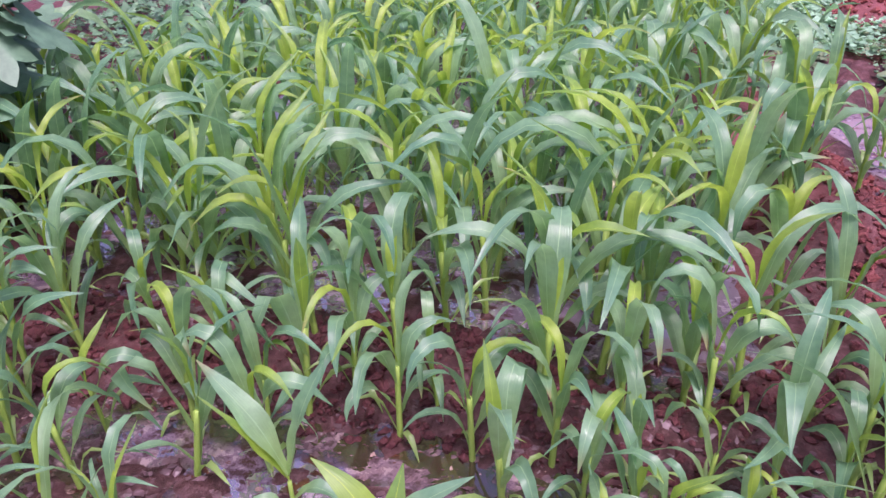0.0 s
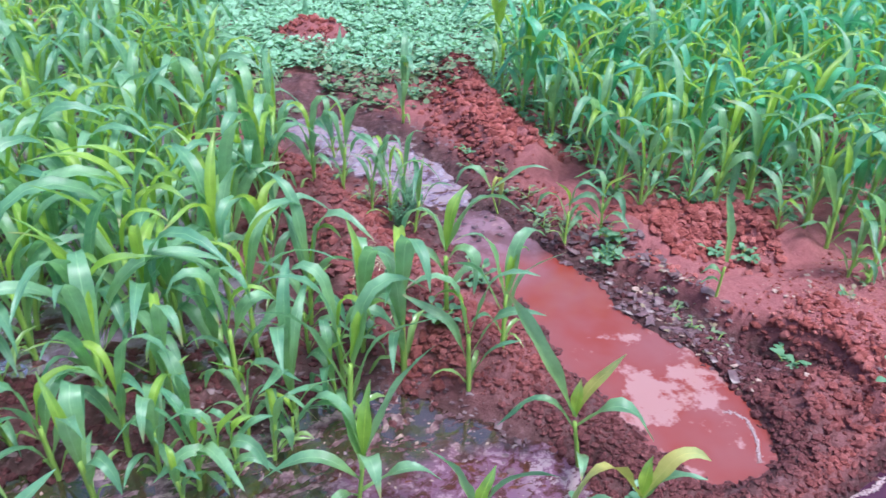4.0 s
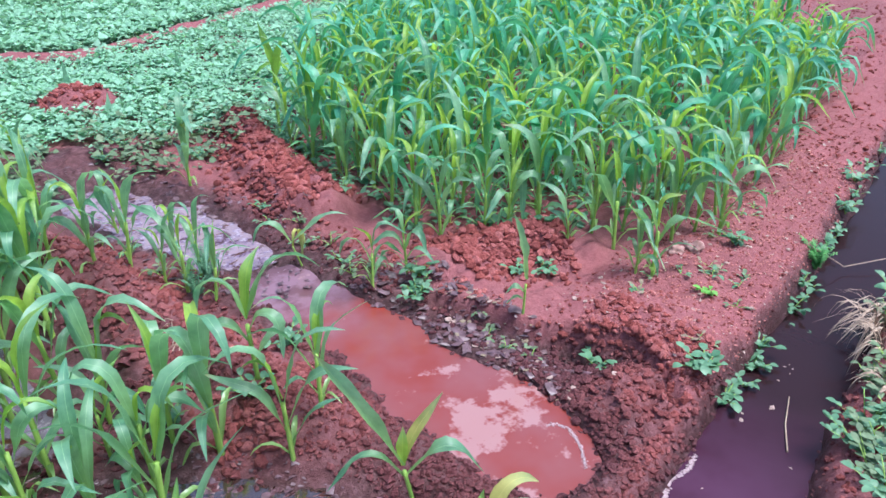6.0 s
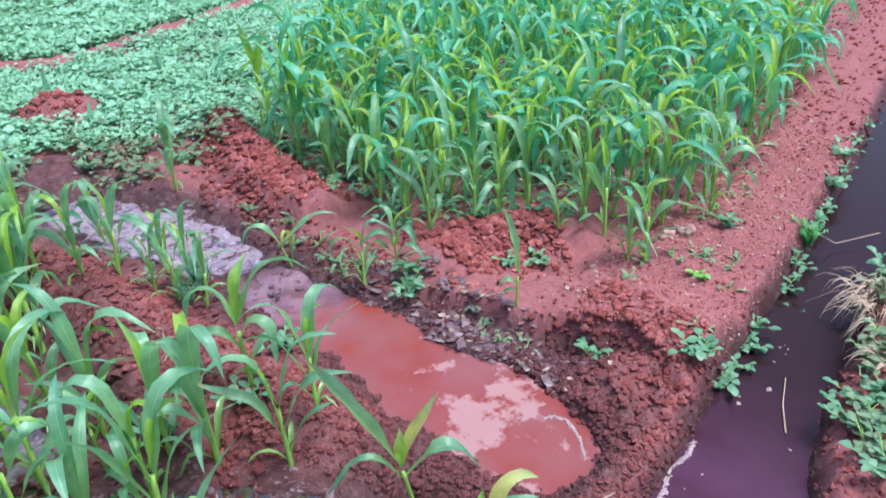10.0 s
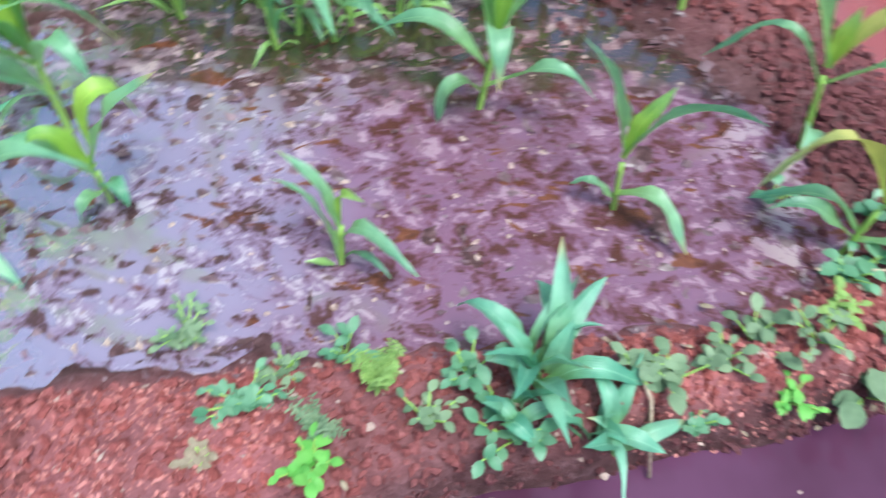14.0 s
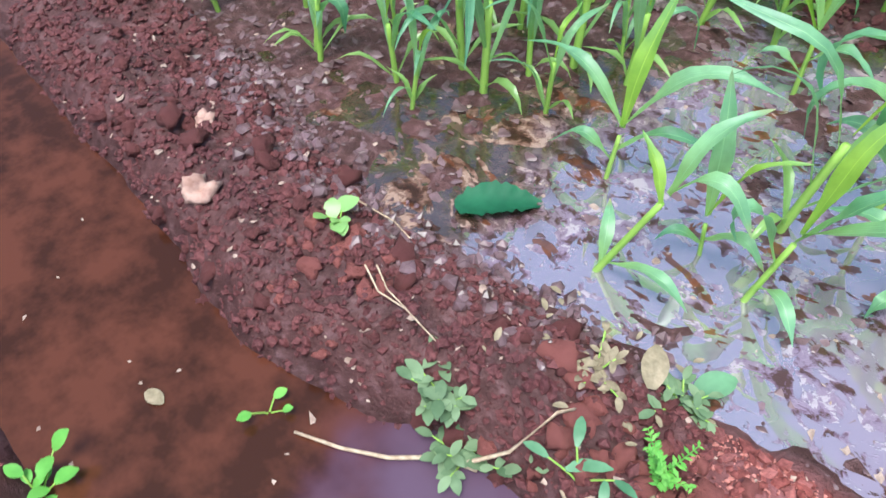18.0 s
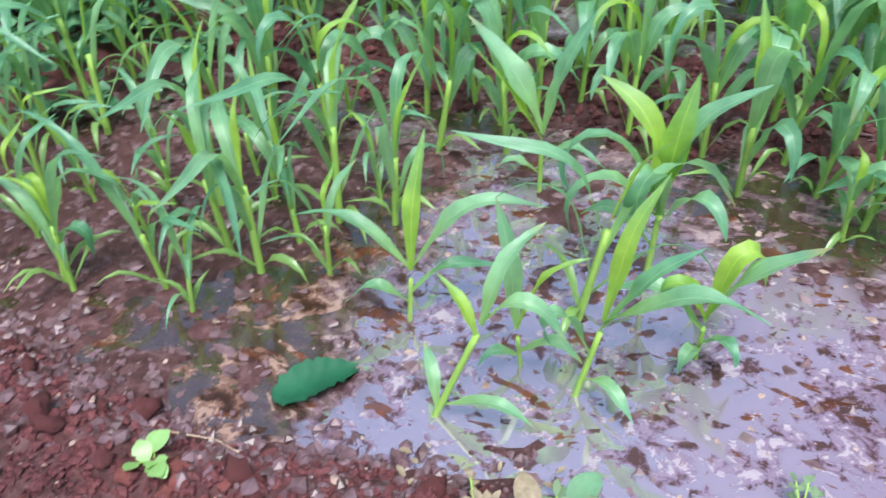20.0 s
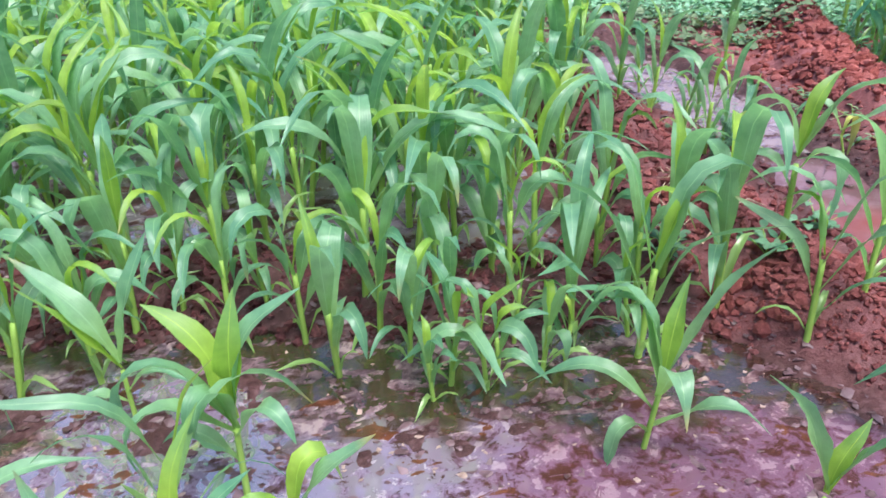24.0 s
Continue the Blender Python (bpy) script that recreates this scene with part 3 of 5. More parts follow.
def blade(rng, base, turn, length, width, rise, bend, fold=0.22, sway=0.0, seg=10, mat=None, curl=0.0, face=0.0):
    """One grass-like blade: starts at base, climbs at rise degrees, arches over by bend degrees."""
    s = np.linspace(0, 1, seg + 1)
    knee = rng.uniform(0.10, 0.42)
    el = np.radians(rise - bend * step(knee, rng.uniform(knee + 0.35, 1.0), s))
    az = math.radians(turn) + sway * s**2
    ds = length / seg
    step_r, step_z = np.cos(el) * ds, np.sin(el) * ds
    px = np.r_[0, np.cumsum((step_r * np.cos(az))[:-1])]
    py = np.r_[0, np.cumsum((step_r * np.sin(az))[:-1])]
    pz = np.r_[0, np.cumsum(step_z[:-1])]
    width = width * (1.0 if width < 0.02 else 1.05)
    w = width * (0.30 + 0.70 * step(0.0, 0.50, s)) * np.clip(1 - np.clip((s - 0.40) / 0.60, 0, 1) ** 1.9, 0.03, 1)
    roll = face + curl * s + 0.25 * np.sin(s * rng.uniform(4, 9) + rng.uniform(0, 6))
    across = np.stack([-np.sin(az), np.cos(az), 0 * s], -1)
    ahead = np.stack([np.cos(el) * np.cos(az), np.cos(el) * np.sin(az), np.sin(el)], -1)
    up = np.cross(ahead, across)
    side = across * np.cos(roll)[:, None] + up * np.sin(roll)[:, None]
    above = np.cross(ahead, side)
    mid = np.stack([px, py, pz], -1) + np.asarray(base)
    ruffle = 0.10 * w * np.sin(s * rng.uniform(14, 22) + rng.uniform(0, 6))
    v, uv = [], []
    for k, u in ((-1, 0.0), (-0.5, 0.25), (0, 0.5), (0.5, 0.75), (1, 1.0)):
        lift = fold * w * abs(k) ** 1.3 + ruffle * abs(k) * (1 if k > 0 else -0.7)
        v.append(mid + side * (k * w / 2)[:, None] + above * lift[:, None])
        uv.append(np.stack([np.full(seg + 1, u), s], -1))
    v, uv = np.concatenate(v), np.concatenate(uv)
    f = grid_faces(5, seg + 1)
    me = mesh_from("leaf", v, f, [mat or MAIZE])
    layer = me.uv_layers.new(name="uv")
    layer.data.foreach_set("uv", uv[f.ravel()].ravel())
    return me


def stem_mesh(points, r0, r1, mat, sides=7):
    pts = np.asarray(points, float)
    v = []
    for k, p in enumerate(pts):
        r = r0 + (r1 - r0) * k / (len(pts) - 1)
        a = np.arange(sides) * 2 * np.pi / sides
        v += [(p[0] + r * math.cos(t), p[1] + r * math.sin(t), p[2]) for t in a]
    f = [(k * sides + j, k * sides + (j + 1) % sides, (k + 1) * sides + (j + 1) % sides, (k + 1) * sides + j) for k in range(len(pts) - 1) for j in range(sides)]
    f.append(tuple(range((len(pts) - 1) * sides, len(pts) * sides)))
    return mesh_from("stem", v, f, [mat])


def merged(name, meshes, mat):
    """Several meshes of one part as one."""
    v, f, n = [], [], 0
    for me in meshes:
        co = np.empty(len(me.vertices) * 3)
        me.vertices.foreach_get("co", co)
        v.append(co.reshape(-1, 3))
        f += [tuple(i + n for i in p.vertices) for p in me.polygons]
        n += len(me.vertices)
        bpy.data.meshes.remove(me)
    return mesh_from(name, np.concatenate(v), f, [mat])


def maize_parts(seed, high, leaves, spread=1.0, width=1.0):
    """The meshes of one plant, standing at the origin: (name, mesh, label)."""
    rng = random.Random(seed)
    lean = (rng.uniform(-0.10, 0.10), rng.uniform(-0.10, 0.10))
    trunk = high * 0.50
    at = lambda h: (lean[0] * h, lean[1] * h, h)  # noqa: E731
    made = [("stalk", stem_mesh([at(trunk * k / 6 - 0.02) for k in range(7)], 0.0092 * (0.45 + high), 0.0074 * (0.45 + high), STALK), "")]
    plane = rng.uniform(0, 360)
    for k in range(leaves):
        q = k / (leaves - 1)
        turn = plane + 180 * (k % 2) + rng.uniform(-35, 35)
        start = at(trunk * (0.22 + 0.76 * q))
        if k >= leaves - (2 if high > 0.55 else 1):
            long, rise, bend = high * rng.uniform(0.42, 0.62), rng.uniform(68, 86), rng.uniform(15, 150)
            me = blade(rng, start, turn, long, 0.030 * width * (0.45 + high), rise, bend, 0.30, rng.uniform(-0.3, 0.3), mat=YOUNG, curl=rng.uniform(-0.5, 0.5))
            made.append(("young_leaf", me, "yellow-green upright young leaf"))
            continue
        size = math.sin(math.pi * (0.22 + 0.42 * q))
        long = high * (0.88 if width > 0.7 else 1.08) * size * rng.uniform(0.75, 1.15)
        rise = rng.uniform(54, 72) + 15 * q
        bend = rng.uniform(55, 175) * spread
        wide = 0.050 * size * width * (0.42 + high) * rng.uniform(0.85, 1.15)
        me = blade(rng, start, turn, long, wide, rise, bend, 0.12, rng.uniform(-0.6, 0.6), mat=MAIZE, curl=rng.uniform(-0.9, 0.9))
        made.append(("leaf", me, ""))
    foot = [blade(rng, at(0.01), plane + 90 + 150 * k + rng.uniform(-40, 40), high * rng.uniform(0.28, 0.5), 0.019, rng.uniform(45, 75), rng.uniform(30, 120), 0.2, rng.uniform(-0.5, 0.5), 6) for k in range(2)]
    made.append(("side_shoot", merged("side_shoot", foot, MAIZE), "thin grassy side shoot"))
    return made


def maize(seed, high, leaves, spread=1.0, width=1.0):
    root = new("maize_plant")
    for name, me, label in maize_parts(seed, high, leaves, spread, width):
        part(name, me, root, label)
    return root


def stand(root, x, y, turn, size, tilt=0.0, sink=0.0):
    return Matrix.Translation((x, y, max(ground_z(x, y), -0.02) - sink)) @ Matrix.Rotation(radians(turn), 4, "Z") @ Matrix.Rotation(tilt, 4, "X") @ Matrix.Scale(size, 4)


LABELS = {
    "basin": ("young green maize plant standing in shallow muddy water", "maize plant", "maize in the flooded basin"),
    "ridge": ("young green maize plant on a lumpy red soil ridge", "maize plant", "maize beside the feeder channel"),
    "plot": ("bright green young maize plant in the dry plot", "maize plant", "maize in the far plot"),
}
KINDS = {}
for k, (high, leaves, spread) in enumerate([(0.66, 7, 0.9), (0.64, 7, 1.1), (0.62, 6, 1.0), (0.60, 7, 0.85), (0.66, 6, 1.1), (0.60, 7, 1.0), (0.50, 6, 0.9), (0.47, 6, 0.8), (0.45, 5, 1.1), (0.50, 6, 1.0), (0.32, 5, 0.8), (0.29, 4, 1.0), (0.28, 5, 0.7), (0.34, 5, 0.9), (0.40, 5, 0.7), (0.36, 5, 0.9), (0.38, 4, 0.6), (0.33, 5, 1.0)]):
    KINDS[k] = (high, maize(100 + k, high, leaves, spread, 0.62 if k > 13 else 1.0))
USED, TAKEN = set(), []
TALL, MIDDLE, SMALL, SLIM = range(0, 6), range(6, 10), range(10, 14), range(14, 18)
chooser = random.Random(7)


def plant(x, y, kinds, where, size=None, turn=None, tilt=None):
    """A maize plant as a thing of its own."""
    k = chooser.choice(list(kinds))
    size = (size or 1.0) * chooser.uniform(0.88, 1.12)
    m = stand(None, x, y, chooser.uniform(0, 360) if turn is None else turn, size, chooser.uniform(-0.10, 0.10) if tilt is None else tilt)
    first = KINDS[k][1]
    if k in USED:
        ob = copy_thing(first, m)
    else:
        ob = first
        ob.matrix_basis = m
        USED.add(k)
    TAKEN.append((x, y))
    return tagged(ob, *LABELS[where])


def clear_of(x, y, gap):
    return all((x - a) ** 2 + (y - b) ** 2 > gap * gap for a, b in TAKEN)


def set_plant(x, y, where, label, trunk, lean, leaves):
    """A plant of known habit. leaves: start on the stalk, turn, length, width, rise, bend, material, twist."""
    rng = random.Random(int(x * 1000 + y * 77))
    root = new("maize_plant")
    root.location = (x, y, max(ground_z(x, y), -0.02))
    tagged(root, label, *LABELS[where][1:])
    at = lambda h: (lean[0] * h, lean[1] * h, h)  # noqa: E731
    part("stalk", stem_mesh([at(trunk * k / 6 - 0.02) for k in range(7)], 0.001 + 0.031 * trunk, 0.001 + 0.024 * trunk, STALK), root)
    for start, turn, long, wide, rise, bend, mat, *face in leaves:
        part("leaf", blade(rng, at(trunk * start), turn, long, wide * 1.08, rise, bend, 0.18, rng.uniform(-0.25, 0.25), 12, mat, rng.uniform(-0.5, 0.5), *face), root)
    TAKEN.append((x, y))
    return root


R = -36
set_plant(1.43, 1.45, "ridge", "maize plant with one very broad leaf on the red bank", 0.20, (-0.18, 0.05), [(1.0, R + 172, 0.42, 0.062, 60, 8, MAIZE, 1.1), (1.0, R + 20, 0.24, 0.028, 74, 20, FADED, 0.9), (0.80, R - 4, 0.30, 0.042, 50, 105, MAIZE), (0.75, R + 184, 0.32, 0.024, 55, 110, MAIZE), (1.0, R + 80, 0.12, 0.03, 86, 10, YOUNG), (0.3, R - 80, 0.16, 0.03, 40, 80, MAIZE)])
set_plant(1.04, 1.30, "basin", "young maize plant with paired leaves in pink mud", 0.15, (-0.1, 0.0), [(1.0, R + 165, 0.22, 0.046, 66, 40, MAIZE, 0.8), (1.0, R + 15, 0.26, 0.040, 66, 75, MAIZE, -0.6), (0.95, R + 60, 0.15, 0.03, 80, 30, YOUNG), (0.35, R - 10, 0.20, 0.034, 42, 85, MAIZE), (0.25, R + 200, 0.10, 0.024, 35, 80, MAIZE)])
set_plant(0.81, 1.55, "basin", "leafy young maize plant in flooded pink mud", 0.18, (0.12, 0.04), [(1.0, R + 45, 0.36, 0.050, 64, 30, MAIZE, -0.7), (1.0, R + 165, 0.30, 0.046, 72, 110, MAIZE, 0.5), (0.9, R + 165, 0.40, 0.048, 70, 130, MAIZE), (0.8, R - 60, 0.26, 0.044, 60, 120, MAIZE), (0.6, R + 190, 0.30, 0.036, 45, 80, MAIZE), (0.4, R + 10, 0.26, 0.036, 40, 80, MAIZE), (0.3, R + 240, 0.22, 0.034, 50, 130, MAIZE), (1.0, R + 90, 0.22, 0.034, 82, 20, YOUNG)])
set_plant(1.42, 1.20, "ridge", "maize plant with a long pale yellow drooping leaf", 0.16, (0.05, 0.0), [(1.0, R - 150, 0.34, 0.046, 56, 120, FADED, 0.6), (1.0, R + 20, 0.25, 0.036, 62, 100, FADED, 0.5), (0.9, R + 10, 0.20, 0.036, 60, 70, MAIZE), (0.5, R + 180, 0.22, 0.036, 40, 80, MAIZE), (0.4, R + 200, 0.18, 0.034, 35, 70, MAIZE), (0.4, R - 10, 0.16, 0.034, 35, 70, MAIZE), (1.0, R + 70, 0.12, 0.03, 80, 10, YOUNG)])
set_plant(2.28, 1.88, "ridge", "thin maize seedling with one tall leaf on the bank", 0.14, (0.05, 0.0), [(1.0, R + 160, 0.27, 0.042, 82, 15, MAIZE, 1.2), (0.6, R + 180, 0.10, 0.028, 45, 90, MAIZE), (0.4, R + 190, 0.08, 0.024, 30, 60, MAIZE)])
set_plant(0.155, 1.31, "basin", "maize plant with pale looping leaves in the water", 0.10, (0.0, 0.02), [(1.0, 40, 0.26, 0.036, 78, 150, YOUNG), (1.0, 5, 0.24, 0.040, 66, 30, MAIZE), (0.9, 190, 0.16, 0.034, 66, 160, YOUNG), (0.7, 178, 0.20, 0.032, 48, 80, MAIZE), (0.4, 320, 0.12, 0.03, 50, 130, MAIZE), (0.3, 250, 0.10, 0.026, 40, 110, MAIZE)])
set_plant(0.04, 1.48, "basin", "leafy maize plant with broad hanging leaves in the water", 0.20, (0.02, 0.0), [(1.0, 150, 0.28, 0.050, 78, 60, YOUNG), (1.0, 60, 0.25, 0.046, 84, 20, YOUNG), (0.95, 190, 0.38, 0.046, 62, 170, MAIZE), (0.9, 250, 0.34, 0.052, 74, 200, MAIZE), (0.85, 215, 0.32, 0.042, 50, 150, MAIZE), (0.8, 330, 0.22, 0.036, 58, 120, MAIZE), (1.0, 20, 0.30, 0.044, 78, 50, MAIZE), (0.5, 170, 0.18, 0.03, 46, 90, MAIZE)])
set_plant(-0.23, 1.70, "basin", "maize plant with leaves in a wide V in the water", 0.15, (0.0, 0.0), [(1.0, 165, 0.30, 0.050, 64, 25, MAIZE), (1.0, 40, 0.28, 0.042, 74, 15, MAIZE), (0.9, 185, 0.26, 0.026, 58, 10, YOUNG), (0.5, 350, 0.18, 0.032, 50, 80, MAIZE), (0.3, 200, 0.12, 0.028, 40, 100, MAIZE)])
set_plant(2.62, 4.30, "plot", "tall maize plant with two broad upright leaves", 0.34, (0.0, 0.0), [(1.0, R + 150, 0.36, 0.060, 82, 8, YOUNG, 1.2), (1.0, R + 10, 0.32, 0.060, 78, 14, YOUNG, -1.1), (0.7, R + 175, 0.30, 0.044, 55, 110, MAIZE), (0.7, R, 0.28, 0.044, 55, 120, MAIZE), (0.4, R + 180, 0.2, 0.036, 45, 100, MAIZE)])
set_plant(1.30, 2.08, "ridge", "maize plant with arching blue-green leaves on the ridge", 0.24, (-0.05, 0.0), [(1.0, R + 170, 0.30, 0.044, 70, 150, MAIZE), (1.0, R + 20, 0.36, 0.048, 66, 110, MAIZE), (0.8, R - 20, 0.28, 0.044, 62, 150, MAIZE), (0.6, R + 190, 0.28, 0.040, 60, 150, MAIZE), (1.0, R + 60, 0.24, 0.04, 80, 60, YOUNG), (0.35, R + 40, 0.2, 0.034, 45, 100, MAIZE)])
set_plant(1.93, 2.90, "ridge", "leaning maize plant with looping leaves at the pool", 0.12, (-0.3, 0.1), [(1.0, R + 180, 0.26, 0.034, 60, 130, MAIZE), (1.0, R + 5, 0.30, 0.030, 40, 60, MAIZE), (0.8, R + 60, 0.26, 0.028, 80, 170, FADED)])

set_plant(-0.24, 1.05, "basin", "thin leaning maize plant in a pale sheet of water", 0.20, (0.35, 0.25), [(1.0, 60, 0.20, 0.028, 70, 60, MAIZE), (1.0, 8, 0.19, 0.026, 55, 110, MAIZE), (0.15, 0, 0.18, 0.026, 30, 70, MAIZE), (0.1, 120, 0.13, 0.022, 60, 60, MAIZE), (0.9, 150, 0.12, 0.022, 60, 40, YOUNG)])
set_plant(-0.36, 1.24, "basin", "slender maize plant with long spreading leaves in the water", 0.13, (0.05, 0.1), [(1.0, 20, 0.32, 0.032, 58, 75, MAIZE), (1.0, 178, 0.27, 0.028, 48, 65, MAIZE), (1.0, 95, 0.26, 0.030, 78, 30, YOUNG), (0.6, 35, 0.20, 0.024, 40, 60, MAIZE), (0.4, 200, 0.16, 0.024, 45, 90, MAIZE)])
set_plant(-0.13, 1.20, "basin", "small maize plant with one steep narrow leaf in the water", 0.11, (-0.1, 0.0), [(1.0, 140, 0.25, 0.032, 80, 14, MAIZE), (1.0, 30, 0.20, 0.026, 70, 60, YOUNG), (0.5, 350, 0.15, 0.024, 45, 90, MAIZE), (0.4, 220, 0.10, 0.020, 40, 90, MAIZE)])
set_plant(-0.03, 1.16, "basin", "maize plant with a broad leaf hanging to the water", 0.17, (0.18, 0.25), [(1.0, 60, 0.27, 0.028, 78, 30, YOUNG), (1.0, 350, 0.28, 0.038, 44, 65, MAIZE), (0.6, 205, 0.22, 0.036, 66, 175, MAIZE), (0.9, 20, 0.22, 0.032, 60, 30, MAIZE), (0.3, 330, 0.14, 0.024, 45, 80, MAIZE)])

# plants that stand alone or in front
for x, y, kinds, size in [(0.19, 1.82, MIDDLE, 0.95), (0.44, 1.77, SMALL, 1.1), (0.52, 1.75, MIDDLE, 0.8), (0.65, 1.80, SMALL, 1.0), (-0.06, 1.34, SLIM, 1.1), (0.56, 1.18, SMALL, 0.75), (-0.62, 1.47, SLIM, 1.1), (-0.70, 1.27, SLIM, 1.0)]:
    plant(x, y, kinds, "basin", size)
for x, y, kinds, size in [(-0.90, 1.44, SLIM, 1.0), (-0.77, 1.13, SLIM, 0.7), (-0.86, 1.17, SLIM, 0.9), (-0.80, 1.50, SLIM, 1.1), (-1.03, 1.10, SLIM, 1.0), (-0.79, 1.30, SLIM, 1.0), (-0.56, 1.56, SLIM, 1.0), (-1.37, 1.06, MIDDLE, 0.8), (-0.99, 1.29, SLIM, 1.0), (-0.67, 1.38, SLIM, 0.9), (-0.60, 1.95, MIDDLE, 1.0), (-0.79, 2.16, MIDDLE, 1.0), (-1.07, 1.12, SMALL, 1.2)]:
    plant(x, y, kinds, "basin", size)
for x, y, kinds, size in [(1.25, 1.80, MIDDLE, 0.95), (1.38, 1.84, MIDDLE, 0.95), (0.70, 2.24, TALL, 0.9), (1.02, 2.12, MIDDLE, 1.0), (0.88, 1.92, MIDDLE, 1.1), (1.11, 1.98, MIDDLE, 1.2), (0.91, 2.36, MIDDLE, 1.2), (0.88, 1.84, MIDDLE, 1.2), (0.96, 3.25, TALL, 0.9), (0.87, 3.20, TALL, 0.9), (1.02, 3.27, TALL, 0.85), (1.49, 2.82, SLIM, 0.95), (1.43, 2.95, SLIM, 1.1), (1.52, 3.02, SLIM, 1.1), (1.53, 3.32, MIDDLE, 0.8), (1.38, 3.05, SLIM, 1.0), (1.16, 3.17, MIDDLE, 1.0), (1.32, 3.28, MIDDLE, 0.9), (2.02, 2.48, MIDDLE, 1.0), (2.19, 2.47, MIDDLE, 0.9), (1.42, 3.75, MIDDLE, 1.0), (1.9, 4.0, MIDDLE, 1.1), (1.15, 4.2, MIDDLE, 1.0)]:
    plant(x, y, kinds, "ridge", size)
for x, y, kinds, size in [(2.47, 2.58, MIDDLE, 0.95), (2.72, 2.56, MIDDLE, 1.0), (2.79, 2.48, MIDDLE, 1.0), (2.94, 2.42, MIDDLE, 1.1), (2.86, 2.17, SMALL, 1.0), (3.05, 2.06, MIDDLE, 1.15), (2.87, 1.81, MIDDLE, 0.9), (2.92, 1.76, SMALL, 1.2), (3.27, 1.91, TALL, 0.9), (3.44, 1.90, TALL, 0.85), (3.46, 1.79, MIDDLE, 1.1), (2.55, 3.45, MIDDLE, 1.1)]:
    plant(x, y, kinds, "plot", size)

for x, y, kinds, size in [(0.35, 1.86, MIDDLE, 0.8), (0.28, 1.96, MIDDLE, 0.95), (0.46, 1.92, MIDDLE, 0.9), (0.60, 1.91, MIDDLE, 0.9), (0.75, 1.96, MIDDLE, 0.95), (0.71, 1.84, SMALL, 1.0), (0.10, 1.95, MIDDLE, 0.9), (0.92, 2.02, MIDDLE, 0.95), (0.55, 1.80, SMALL, 0.9), (-0.08, 1.98, MIDDLE, 0.9), (-0.40, 1.95, MIDDLE, 0.9), (0.40, 1.72, SMALL, 0.8)]:
    plant(x, y, kinds, "basin", size)

# the dense stand behind
filler = random.Random(11)


def in_stand(x, y):
    return np.interp(y, [2, 3, 4, 6.5], [-1.85, -1.8, -1.5, -1.2]) < x < np.interp(y, [2, 2.4, 3, 4.5, 6.5], [1.0, 0.85, 0.98, 1.0, 1.2])


count = 0
while count < 24:
    x, y = filler.uniform(-1.6, -0.3), filler.uniform(1.15, 2.05)
    if clear_of(x, y, 0.085) and not (x > -0.42 and y < 1.7):
        plant(x, y, SLIM if y < 1.7 else MIDDLE, "basin", 1.0)
        count += 1
count = 0
while count < 110:
    x, y = filler.uniform(-1.9, 1.2), 2.0 + 1.5 * filler.random() ** 1.1
    if in_stand(x, y) and clear_of(x, y, 0.112):
        plant(x, y, TALL if y > 2.25 else MIDDLE, "basin", 1.06 if y > 2.25 else 1.1)
        count += 1

for x, y, kinds, size in [(-1.75, 2.05, MIDDLE, 1.0), (-1.9, 2.3, MIDDLE, 1.1), (-1.65, 1.8, MIDDLE, 0.9), (-2.05, 2.0, MIDDLE, 1.0), (-1.85, 1.75, SLIM, 1.1), (-1.7, 1.5, SLIM, 1.1), (-1.95, 2.65, TALL, 0.9), (-2.15, 2.4, TALL, 0.85), (-1.62, 1.3, SLIM, 1.0), (-1.85, 1.45, MIDDLE, 0.9), (-2.1, 1.7, MIDDLE, 1.0), (-2.0, 3.2, TALL, 0.9)]:
    plant(x, y, kinds, "basin", size)


def in_plot(x, y):
    return x > np.interp(y, [1.7, 2.3, 2.8, 4.2, 8.5], [3.3, 2.95, 2.45, 2.55, 6.6]) and y > np.interp(x, [2.4, 2.9, 3.6, 4.9, 6.8, 8.6], [2.6, 2.0, 1.85, 2.2, 2.75, 3.4]) and x < np.interp(y, [2.6, 3, 3.8, 4.6, 5.3, 8], [6.6, 6.8, 7.3, 7.7, 8.0, 7.5])


count = 0
while count < 48:
    x, y = 2.5 + 1.5 * filler.random(), filler.uniform(1.8, 4.2)
    if in_plot(x, y) and clear_of(x, y, 0.13):
        plant(x, y, TALL, "plot", 0.95)
        count += 1


def joined(name, placed, label, category, mats):
    """Many copies of part meshes as one object of uncountable stuff."""
    v, f, slot, uvs, n = [], [], [], [], 0
    cache = {}
    for me, m in placed:
        if me.name not in cache:
            co = np.empty(len(me.vertices) * 3)
            me.vertices.foreach_get("co", co)
            uv = np.full(len(me.loops) * 2, 0.3)
            if me.uv_layers:
                me.uv_layers[0].data.foreach_get("uv", uv)
            cache[me.name] = (co.reshape(-1, 3), [tuple(p.vertices) for p in me.polygons], mats.index(me.materials[0]), uv)
        co, polys, s, uv = cache[me.name]
        uvs.append(uv)
        a = np.array(m)
        v.append(co @ a[:3, :3].T + a[:3, 3])
        f += [tuple(i + n for i in p) for p in polys]
        slot += [s] * len(polys)
        n += len(co)
    me = mesh_from(name, np.concatenate(v), f, mats, slots=slot)
    me.uv_layers.new(name="uv").data.foreach_set("uv", np.concatenate(uvs))
    return tagged(new(name, me), label, category, kind="stuff")


